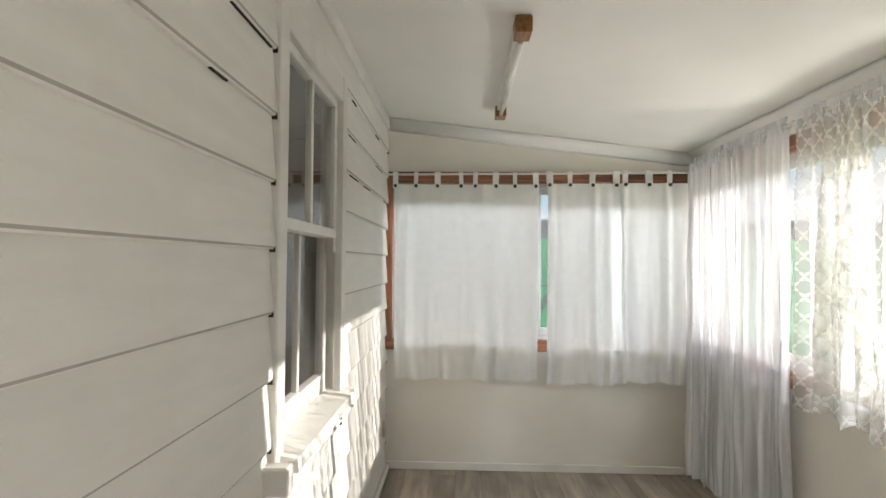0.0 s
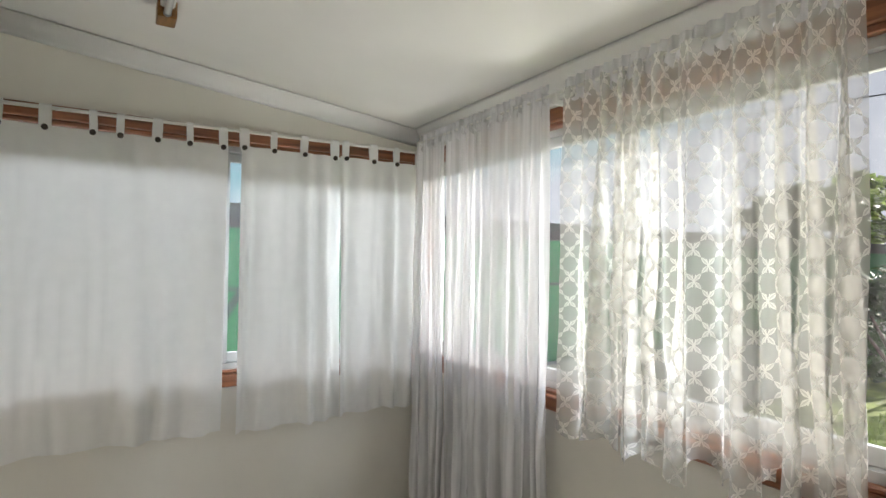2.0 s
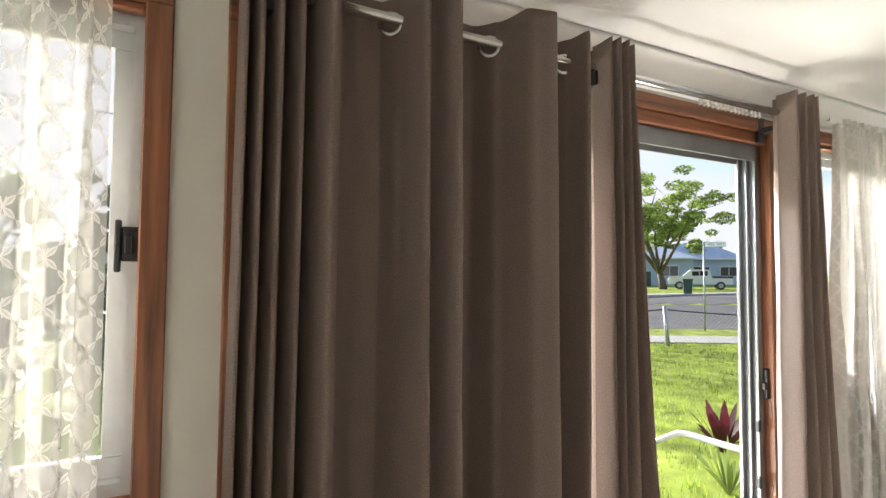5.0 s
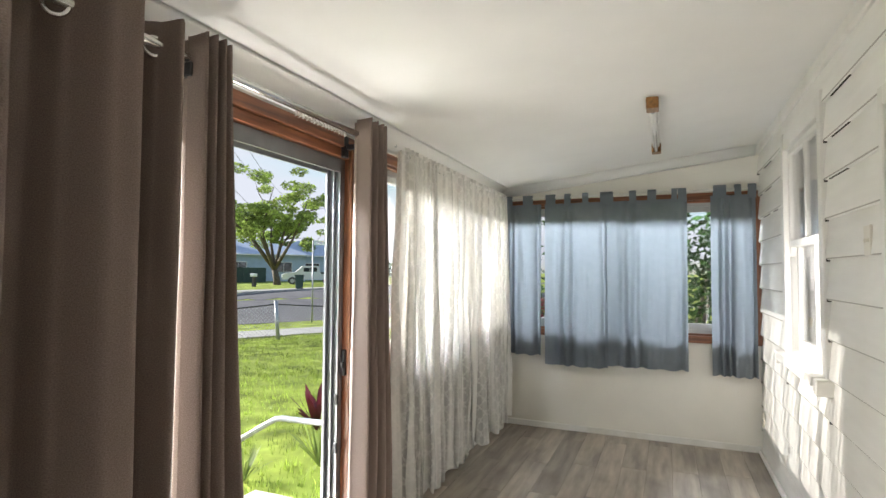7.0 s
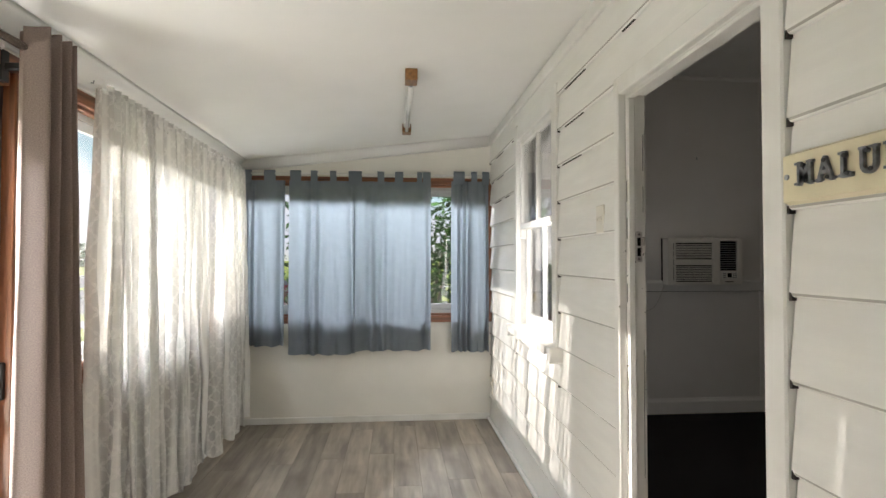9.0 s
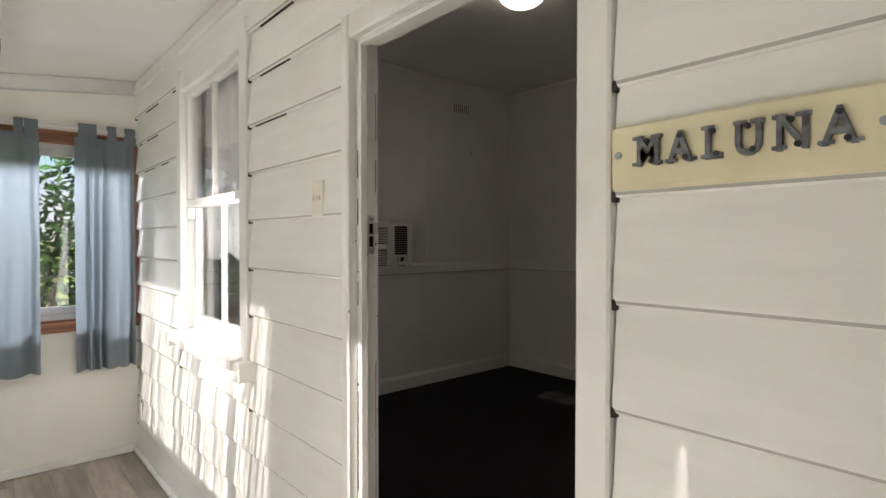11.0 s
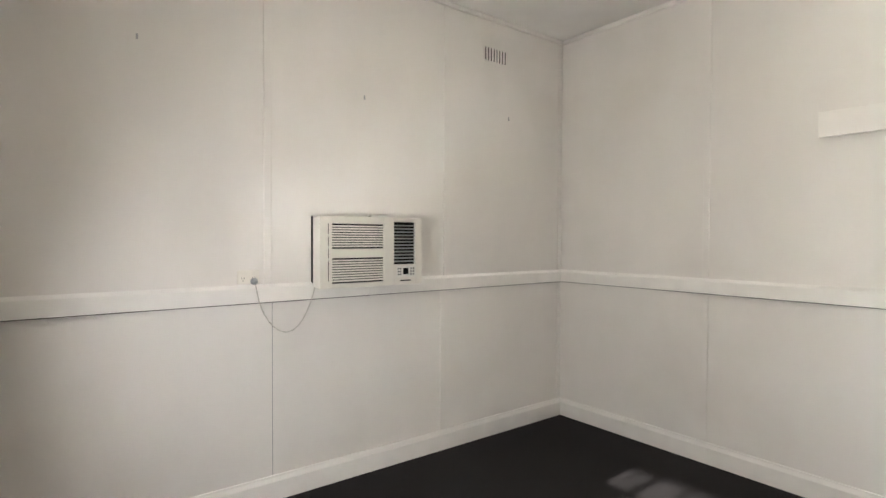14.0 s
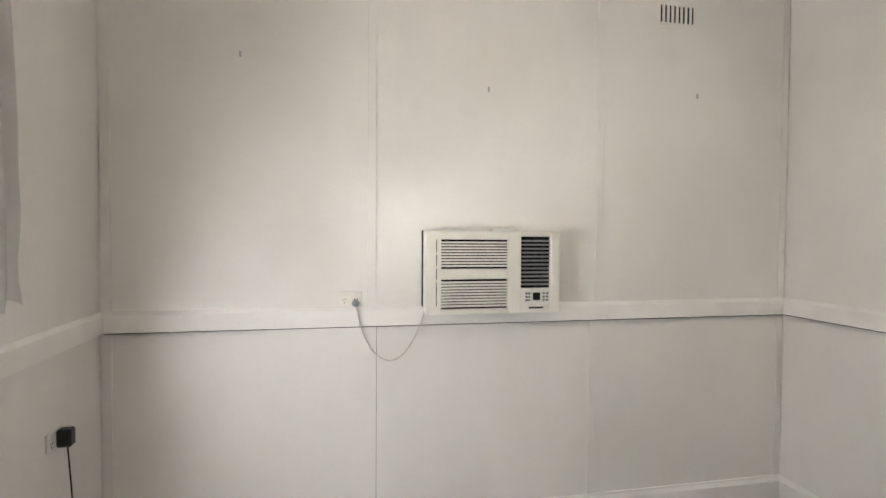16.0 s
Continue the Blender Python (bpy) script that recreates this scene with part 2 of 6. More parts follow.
M_TIMBER_H = mat("stained_timber_level", (0.25, 0.095, 0.042), 0.38, vary=0.30, scale=14, bump=0.15, bscale=40, stretch=(0.18, 3, 3))
M_MILL = mat("mill_finish_aluminium", (0.27, 0.275, 0.28), 0.42, metal=0.7, vary=0.06, scale=12, bump=0.03, bscale=90)
M_ALU = mat("silver_aluminium", (0.46, 0.46, 0.455), 0.45, metal=0.5, vary=0.04, scale=12, bump=0.03, bscale=90)
M_CHROME = mat("brushed_steel", (0.72, 0.71, 0.69), 0.22, metal=1.0, vary=0.04, scale=20)
M_BLACK = mat("black_plastic", (0.018, 0.018, 0.02), 0.4, vary=0.2, scale=30)
M_PLANK = mat("grey_oak_vinyl", (0.36, 0.308, 0.252), 0.40, vary=0.20, scale=3.2, bump=0.08, bscale=30, stretch=(5.0, 0.6, 1.0), random=0.26, stain=(0.17, 0.138, 0.108), stain_scale=1.6)
M_PLANK_K = mat("grey_vinyl_kitchen", (0.125, 0.106, 0.094), 0.30, vary=0.25, scale=5.5, bump=0.10, bscale=30, stretch=(0.55, 7.0, 1.0), random=0.14)
M_CARPET = mat("charcoal_carpet", (0.030, 0.028, 0.0285), 0.97, vary=0.5, scale=220, bump=0.7, bscale=420, spec=0.1)
M_PLASTIC = mat("cream_plastic", (0.74, 0.70, 0.60), 0.35, vary=0.02, scale=14)
M_PLASTIC_W = mat("white_plastic", (0.78, 0.77, 0.73), 0.35, vary=0.02, scale=14)
M_AC = mat("aged_white_plastic", (0.77, 0.74, 0.68), 0.38, vary=0.02, scale=14)
# near-black, mostly for holes and slots whose inner shade is painted
M_SLOT = mat("shadow_slot_plastic", (0.008, 0.008, 0.008), 0.9, vary=0.1, spec=0.1)
M_GREYMETAL = mat("dull_zinc_letters", (0.20, 0.205, 0.215), 0.35, metal=0.65, vary=0.25, scale=60, bump=0.15, bscale=120)
M_SIGN = mat("cream_enamel_board", (0.76, 0.68, 0.47), 0.33, vary=0.05, scale=7, stain=(0.66, 0.56, 0.34), stain_scale=5, bump=0.05)
M_TUBE = mat("white_glass_tube", (0.85, 0.85, 0.82), 0.15, vary=0.01)
M_BROWNWOOD = mat("varnished_end_block", (0.28, 0.13, 0.035), 0.35, vary=0.2, scale=20, stretch=(3, 0.5, 3))
M_GLASS = glass_mat("window_glass")
M_WHITECURT = fabric("white_cotton_curtain", (0.85, 0.85, 0.83), 0.09)[0]
M_BLUECURT = fabric("blue_grey_cotton_curtain", (0.245, 0.275, 0.305), 0.45, vary=0.08)[0]
M_DARKCURT = mat("taupe_blockout_weave", (0.225, 0.174, 0.148), 0.85, vary=0.14, scale=300, bump=0.12, bscale=600, coord="UV", spec=0.2)
M_SHEER = fabric("white_sheer_voile", (0.83, 0.83, 0.85), 0.10, 0.15, streak=14.0)[0]
M_STRIKE = mat("painted_over_steel", (0.58, 0.56, 0.52), 0.4, metal=0.25, vary=0.08, scale=60, stain=(0.30, 0.27, 0.23), stain_scale=70)
M_LIPSHADE = mat("shaded_board_edge", (0.44, 0.42, 0.37), 0.7, vary=0.04, scale=3)
M_ROOMSHEER = fabric("white_net_curtain", (0.64, 0.63, 0.62), 0.35, 0.10)[0]
M_LACE = lace("cream_bow_lace", (0.84, 0.83, 0.79), 0.082, 0.096, net_open=0.57, thread_open=0.10)
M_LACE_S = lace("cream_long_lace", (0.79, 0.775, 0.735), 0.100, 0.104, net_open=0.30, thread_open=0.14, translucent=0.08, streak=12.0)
M_GRASS = mat("lawn_grass", (0.25, 0.31, 0.055), 0.85, vary=0.30, scale=2.2, bump=0.9, bscale=26, stain=(0.17, 0.23, 0.04), stain_scale=0.6, spec=0.1)
M_BLADE = leaf_mat("grass_blades", (0.20, 0.27, 0.04))
M_ROAD = mat("worn_asphalt", (0.085, 0.085, 0.092), 0.9, vary=0.12, scale=1.5, bump=0.4, bscale=80)
M_CONC = mat("pale_concrete", (0.36, 0.35, 0.33), 0.85, vary=0.08, scale=3, bump=0.3, bscale=60)
M_LEAF = leaf_mat("tree_leaves", (0.25, 0.33, 0.08))
M_LEAFD = leaf_mat("hedge_leaves", (0.03, 0.065, 0.018))
M_RED = leaf_mat("crimson_leaves", (0.085, 0.010, 0.018))
M_BARK = mat("grey_bark", (0.12, 0.095, 0.075), 0.9, vary=0.3, scale=8, bump=0.8, bscale=20)
M_GREEN = mat("green_painted_sheet", (0.012, 0.16, 0.055), 0.45, vary=0.08, scale=3, bump=0.1)
M_FENCE = mat("dark_green_fence", (0.012, 0.045, 0.035), 0.5, vary=0.1, scale=3)
M_HOUSE = mat("pale_blue_cladding", (0.42, 0.50, 0.60), 0.6, vary=0.04, scale=2)
M_ROOF = mat("grey_blue_iron_roof", (0.42, 0.48, 0.58), 0.5, vary=0.06, scale=2, bump=0.2)
M_NAMEBLADE = mat("pale_sign_enamel", (0.55, 0.62, 0.56), 0.4, vary=0.03)
M_CARW = mat("white_car_paint", (0.75, 0.76, 0.78), 0.2, vary=0.02)
M_DARKGLASS = mat("dark_glazing", (0.02, 0.023, 0.027), 0.1, vary=0.1)
M_STEEL = mat("galvanised_steel", (0.38, 0.39, 0.40), 0.4, metal=0.7, vary=0.08, scale=14)
M_WORKTOP = mat("dark_laminate", (0.06, 0.05, 0.05), 0.35, vary=0.2, scale=20)
M_TILE = mat("red_clay_tiles", (0.26, 0.075, 0.045), 0.7, vary=0.2, scale=9, bump=0.2)
M_BLOCK = mat("cream_block_wall", (0.44, 0.37, 0.27), 0.8, vary=0.06, scale=3, bump=0.3)
M_GLOBE = bpy.data.materials.new("lit_opal_glass")
M_GLOBE.use_nodes = True
M_GLOBE.node_tree.nodes["Principled BSDF"].inputs["Base Color"].default_value = (0.85, 0.82, 0.74, 1)
M_GLOBE.node_tree.nodes["Principled BSDF"].inputs["Emission Color"].default_value = (1.0, 0.88, 0.68, 1)
M_GLOBE.node_tree.nodes["Principled BSDF"].inputs["Emission Strength"].default_value = 1.6


# ---- building helpers ----
def box(bm, x0, x1, y0, y1, z0, z1, bevel=0.0):
    r = bmesh.ops.create_cube(bm, size=1)
    for v in r["verts"]:
        v.co = Vector((x0 if v.co.x < 0 else x1, y0 if v.co.y < 0 else y1, z0 if v.co.z < 0 else z1))
    if bevel:
        es = {e for v in r["verts"] for e in v.link_edges}
        bmesh.ops.bevel(bm, geom=list(es), offset=bevel, segments=1, affect="EDGES")
    return bm


def boxes(*bs, bevel=0.0):
    bm = bmesh.new()
    for b in bs:
        box(bm, *b, bevel=bevel)
    return bm


def tube(pts, r, sides=10, bm=None, caps=True):
    """A round bar through the points; r may be one radius or one for each point."""
    bm = bm or bmesh.new()
    pts = [Vector(p) for p in pts]
    rs = r if isinstance(r, (list, tuple)) else [r] * len(pts)
    rings = []
    for i, p in enumerate(pts):
        d = (pts[min(i + 1, len(pts) - 1)] - pts[max(i - 1, 0)]).normalized()
        side = d.orthogonal().normalized() if i == 0 else (rings_side - d * rings_side.dot(d)).normalized()
        rings_side = side
        up = d.cross(side)
        rings.append([bm.verts.new(p + (side * math.cos(a) + up * math.sin(a)) * rs[i]) for a in (k * math.tau / sides for k in range(sides))])
    for a, b in zip(rings, rings[1:]):
        for k in range(sides):
            f = bm.faces.new((a[k], a[(k + 1) % sides], b[(k + 1) % sides], b[k]))
            f.smooth = True
    if caps:
        bm.faces.new(rings[0][::-1])
        bm.faces.new(rings[-1])
    return bm


def prism(poly, axis, a, b, bm=None):
    """A flat outline pushed along an axis from a to b. The outline's pairs are the other two coordinates in order."""
    bm = bm or bmesh.new()

    def co(p, t):
        c = list(p)
        c.insert(axis, t)
        return Vector(c)

    r0, r1 = [bm.verts.new(co(p, a)) for p in poly], [bm.verts.new(co(p, b)) for p in poly]
    n = len(poly)
    for k in range(n):
        bm.faces.new((r0[k], r0[(k + 1) % n], r1[(k + 1) % n], r1[k]))
    bm.faces.new(r0[::-1])
    bm.faces.new(r1)
    bmesh.ops.recalc_face_normals(bm, faces=bm.faces[:])
    return bm


def finish(name, bm, material):
    me = bpy.data.meshes.new(name)
    bm.to_mesh(me)
    bm.free()
    me.materials.append(material)
    return me


def part(name, bm, material, parent, label=""):
    me = bm if isinstance(bm, bpy.types.Mesh) else finish(name, bm, material)
    ob = new(name, me)
    ob.parent = parent
    return tagged(ob, label)


def thing(name, label, category, group="", m=None, kind=""):
    ob = new(name)
    ob.empty_display_size = 0.1
    if m is not None:
        ob.matrix_basis = m
    return tagged(ob, label, category, group, kind)


def solid(name, bm, material, label="", category="", kind="", group=""):
    return tagged(new(name, finish(name, bm, material)), label, category, group, kind)


def structure(name, bm, material, label="", category=""):
    return solid(name, bm, material, label, category, "structure")
# ---- plan ----
YS, YN, XF = 1.36, 8.85, 2.24
XI, XW, ZC = -0.078, -3.84, 3.15
DOOR_Y0, DOOR_Y1, DOOR_Z = 4.163, 4.955, 2.05
SASH = {"n": (6.50, 7.37, 0.90, 2.25, 1.607), "s": (2.40, 3.37, 0.945, 2.30, 1.645)}


def roof_z(x):
    return 2.54 - 0.12 * x


def wall_with_holes(axis, t0, t1, a0, a1, z0, z1, holes):
    """A wall of boxes across an axis (0: faces x, 1: faces y), open at holes (a, b, low, high)."""
    bm = bmesh.new()

    def put(a, b, low, high):
        if b - a > 1e-4 and high - low > 1e-4:
            box(bm, *((t0, t1, a, b, low, high) if axis == 0 else (a, b, t0, t1, low, high)))

    at = a0
    for a, b, low, high in sorted(holes):
        put(at, a, z0, z1)
        put(a, b, z0, low)
        put(a, b, high, z1)
        at = b
    put(at, a1, z0, z1)
    return bm


# house wall: stud core and room lining, weatherboards outside
holes = [(DOOR_Y0 - 0.03, DOOR_Y1 + 0.03, 0.0, DOOR_Z + 0.03)] + [(a, b, z0, z1) for a, b, z0, z1, _ in SASH.values()]
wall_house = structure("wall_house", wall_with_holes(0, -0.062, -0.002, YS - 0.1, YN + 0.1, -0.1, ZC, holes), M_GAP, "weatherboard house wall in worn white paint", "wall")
structure("wall_room_east", wall_with_holes(0, XI, -0.062, YS - 0.1, 5.6, 0, ZC, [h for h in holes if h[0] < 5.2]), M_ROOM, "white painted sheet wall with a door and window", "wall")
structure("wall_house_lining", wall_with_holes(0, XI, -0.062, 5.6, YN + 0.1, 0, ZC, [h for h in holes if h[0] > 5.6]), M_ROOM, "plain painted lining of the next room", "wall")

# veranda shell
structure("wall_north", wall_with_holes(1, YN, YN + 0.12, 0.0, XF + 0.12, -0.6, 2.75, [(0.03, 2.20, 0.89, 2.12)]), M_WALL, "cream painted end wall below white curtains", "wall")
structure("wall_south", wall_with_holes(1, YS - 0.12, YS, 0.0, XF + 0.12, -0.6, 2.75, [(0.03, 2.20, 0.90, 2.12)]), M_WALL, "cream painted end wall below blue curtains", "wall")
structure("wall_front", wall_with_holes(0, XF, XF + 0.12, YS, YN, -0.6, 2.60, [(1.46, 3.77, 0.92, 2.12), (4.07, 6.27, 0.0, 2.11), (6.46, 8.78, 0.90, 2.12)]), M_WALL, "cream painted street wall with windows and sliding door", "wall")
bm = bmesh.new()
prism([(-0.0, roof_z(0)), (XF + 0.0, roof_z(XF)), (XF, roof_z(XF) + 0.03), (0, roof_z(0) + 0.03)], 1, YS, YN, bm)
structure("ceiling", bm, M_CEIL, "sloping white painted veranda ceiling", "ceiling")
bm = bmesh.new()
prism([(-0.02, 2.75), (XF + 0.55, roof_z(XF) + 0.12), (XF + 0.55, roof_z(XF) + 0.2), (-0.02, 2.9)], 1, YS - 0.4, YN + 0.4, bm)
structure("roof", bm, M_ROOF, "sloping metal veranda roof", "roof")
# unseen roof and gables, added to keep sun off the back wall
structure("roof_house", prism([(-10.4, 3.23), (-5.0, 5.2), (0.35, 3.23), (0.35, 3.35), (-5.0, 5.32), (-10.4, 3.35)], 1, YS - 0.5, YN + 0.5), M_ROOF, "unseen grey iron gable roof, added to shade the back yard", "roof")
structure("wall_gables", prism([(-10.1, 3.23), (-5.0, 5.15), (0.0, 3.23)], 1, YS - 0.1, YS, prism([(-10.1, 3.23), (-5.0, 5.15), (0.0, 3.23)], 1, YN, YN + 0.1)), M_BOARD, "unseen white gable ends of the added roof", "wall")


def cove(along, a0, a1, at, sign, z_at, size=0.08):
    """Scotia cornice: a hollow quarter between wall and ceiling."""
    n = 6
    prof = []
    for k in range(n + 1):
        t = k / n * math.pi / 2
        prof.append((size * (1 - math.sin(t)), -size * (1 - math.cos(t))))
    bm = bmesh.new()
    rings = []
    for a in (a0, a1):
        ring = []
        for d, h in prof + [(0, 0)]:
            x, y = (at + sign * d, a) if along == "y" else (a, at + sign * d)
            ring.append(bm.verts.new((x, y, z_at(x) + h - 0.004)))
        rings.append(ring)
    m = len(rings[0])
    for k in range(m):
        f = bm.faces.new((rings[0][k], rings[0][(k + 1) % m], rings[1][(k + 1) % m], rings[1][k]))
        f.smooth = k < m - 2
    bm.faces.new(rings[0])
    bm.faces.new(rings[1][::-1])
    bmesh.ops.recalc_face_normals(bm, faces=bm.faces[:])
    return bm


structure("trim_cornice_front", cove("y", YS, YN, XF, -1, roof_z, 0.10), M_CEIL, "white plaster cove cornice", "cornice")
structure("trim_cornice_north", cove("x", 0.03, XF, YN, -1, roof_z), M_CEIL, "white plaster cove cornice", "cornice")
structure("trim_cornice_south", cove("x", 0.03, XF, YS, 1, roof_z), M_CEIL, "white plaster cove cornice", "cornice")
structure("trim_cornice_house", boxes((0.002, 0.03, YS, YN, 2.46, 2.535), bevel=0.006), M_TRIM, "white painted timber ceiling bead", "trim")
structure("baseboard_north", boxes((0.03, XF, YN - 0.014, YN, 0.0, 0.055), bevel=0.004), M_TRIM, "low white painted skirting", "skirting")
structure("baseboard_south", boxes((0.03, XF, YS, YS + 0.014, 0.0, 0.055), bevel=0.004), M_TRIM, "low white painted skirting", "skirting")
structure("baseboard_front", boxes((XF - 0.014, XF, YS + 0.014, 4.08, 0, 0.055), (XF - 0.014, XF, 6.31, YN - 0.014, 0, 0.055), bevel=0.004), M_TRIM, "low white painted skirting", "skirting")
structure("baseboard_house", boxes((0.026, 0.052, YS + 0.014, DOOR_Y0 - 0.085, 0, 0.035), (0.026, 0.052, DOOR_Y1 + 0.085, YN - 0.014, 0, 0.035), bevel=0.008), M_TRIM, "white quarter-round floor bead", "trim")


# timber-framed aluminium windows: x along the wall, y outwards from its inner face
def sliding_window(name, label, m, w, z0, z1, split=0.5, lock=True):
    win = thing(name, label, "window", m=m, kind="structure")
    f = 0.06
    part("frame_head", boxes((0, w, -0.022, 0.10, z1 - f, z1), (f, w - f, -0.006, 0.09, z1 - f - 0.022, z1 - f), bevel=0.004), M_TIMBER_H, win)
    part("sill", boxes((0, w, -0.035, 0.10, z0, z0 + f), (f, w - f, -0.006, 0.09, z0 + f, z0 + f + 0.018), bevel=0.005), M_TIMBER_H, win)
    for a in (0, w - f):
        part("frame_jamb", boxes((a, a + f, -0.024, 0.10, z0 + f, z1 - f), bevel=0.004), M_TIMBER_V, win)
    i0, i1, b0, b1 = f, w - f, z0 + f + 0.018, z1 - f - 0.022
    part("outer_track", boxes((i0, i1, 0.02, 0.085, b0, b0 + 0.03), (i0, i1, 0.02, 0.085, b1 - 0.03, b1), (i0, i0 + 0.022, 0.02, 0.085, b0 + 0.03, b1 - 0.03), (i1 - 0.022, i1, 0.02, 0.085, b0 + 0.03, b1 - 0.03)), M_ALU, win)
    s = i0 + (i1 - i0) * split
    for a, b, y in ((i0 + 0.022, s + 0.022, 0.028), (s - 0.022, i1 - 0.022, 0.056)):
        c0, c1 = b0 + 0.03, b1 - 0.03
        sash = part("sash", boxes((a, b, y, y + 0.022, c0, c0 + 0.05), (a, b, y, y + 0.022, c1 - 0.045, c1), (a, a + 0.042, y, y + 0.022, c0 + 0.05, c1 - 0.045), (b - 0.042, b, y, y + 0.022, c0 + 0.05, c1 - 0.045), bevel=0.002), M_ALU, win)
        pane = part("pane", boxes((a + 0.04, b - 0.04, y + 0.009, y + 0.013, c0 + 0.048, c1 - 0.043)), M_GLASS, sash)
        pane.visible_shadow = False
    return win


# each maps its own x along the wall and y outwards
M_N = Matrix(((1, 0, 0, 0), (0, 1, 0, YN), (0, 0, 1, 0), (0, 0, 0, 1)))
M_S = Matrix(((-1, 0, 0, 2.23), (0, -1, 0, YS), (0, 0, 1, 0), (0, 0, 0, 1)))


def front(y_start):
    return Matrix(((0, 1, 0, XF), (-1, 0, 0, y_start), (0, 0, 1, 0), (0, 0, 0, 1)))


sliding_window("window_1", "stained timber framed aluminium sliding window with drawn white curtains", M_N, 2.23, 0.86, 2.15)
sliding_window("window_2", "stained timber framed aluminium sliding window with blue curtains", M_S, 2.23, 0.87, 2.155)
win_n = sliding_window("window_3", "stained timber framed aluminium sliding window behind lace curtains", front(8.80), 2.37, 0.875, 2.15, 0.62)
win_s = sliding_window("window_4", "stained timber framed aluminium sliding window behind long lace", front(3.80), 2.36, 0.89, 2.15, 0.42)

# black latch on the northern front window
latch = part("latch", boxes((2.262, 2.275, 0.0, 0.026, 1.46, 1.58), bevel=0.003), M_BLACK, win_n, "black window latch")
part("latch_plate", boxes((2.275, 2.318, 0.008, 0.022, 1.485, 1.565), bevel=0.003), M_BLACK, latch)
part("latch_arm", boxes((2.282, 2.30, -0.004, 0.008, 1.50, 1.545), bevel=0.003), M_BLACK, latch)


# sliding door in its timber frame
def sliding_door():
    d = thing("door_1", "open aluminium sliding door in a stained timber frame", "door", m=front(6.31), kind="structure")
    w, z1, f = 2.28, 2.146, 0.075
    part("frame_head", boxes((0, w, -0.022, 0.12, z1 - 0.06, z1), (f, w - f, -0.006, 0.12, z1 - 0.11, z1 - 0.06), bevel=0.004), M_TIMBER_H, d)
    for a in (0, w - f):
        part("frame_jamb", boxes((a, a + f, -0.024, 0.12, 0, z1 - 0.06), bevel=0.004), M_TIMBER_V, d)
    part("threshold", boxes((f, w - f, 0.0, 0.13, -0.02, 0.018), (f, w - f, 0.03, 0.034, 0.018, 0.03), (f, w - f, 0.07, 0.074, 0.018, 0.03), bevel=0.002), M_ALU, d)
    part("head_track", boxes((f, w - f, 0.02, 0.11, 1.995, 2.034), (f, w - f, 0.02, 0.03, 1.965, 1.995), (f, w - f, 0.10, 0.11, 1.965, 1.995)), M_MILL, d)
    e = w - f
    part("side_channel", boxes((e - 0.02, e, 0.02, 0.11, 0.018, 1.995), (e - 0.04, e - 0.02, 0.02, 0.032, 0.018, 1.995), (e - 0.04, e - 0.02, 0.058, 0.068, 0.018, 1.995), (e - 0.044, e - 0.02, 0.095, 0.11, 0.018, 1.995), bevel=0.002), M_MILL, d)
    for a, b, y in ((f + 0.01, f + 0.985, 0.075), (f + 0.06, f + 1.19, 0.037)):
        leaf = part("door_leaf", boxes((a, b, y, y + 0.03, 0.03, 0.11), (a, b, y, y + 0.03, 1.92, 1.985), (a, a + 0.06, y, y + 0.03, 0.11, 1.92), (b - 0.06, b, y, y + 0.03, 0.11, 1.92), bevel=0.002), M_ALU, d)
        p = part("pane", boxes((a + 0.055, b - 0.055, y + 0.012, y + 0.018, 0.105, 1.925)), M_GLASS, leaf)
        p.visible_shadow = False
    keep = part("latch_keeper", boxes((e - 0.016, e + 0.012, -0.004, 0.018, 0.93, 1.06), bevel=0.004), M_BLACK, d, "black latch keeper")
    part("latch_tongue", boxes((e - 0.026, e - 0.016, 0.0, 0.016, 0.97, 1.0), bevel=0.002), M_BLACK, keep)
    for z in (0.55, 0.79):
        part("stop_block", boxes((e - 0.054, e - 0.038, 0.014, 0.032, z, z + 0.05), bevel=0.003), M_BLACK, d)
    return d


sliding_door()


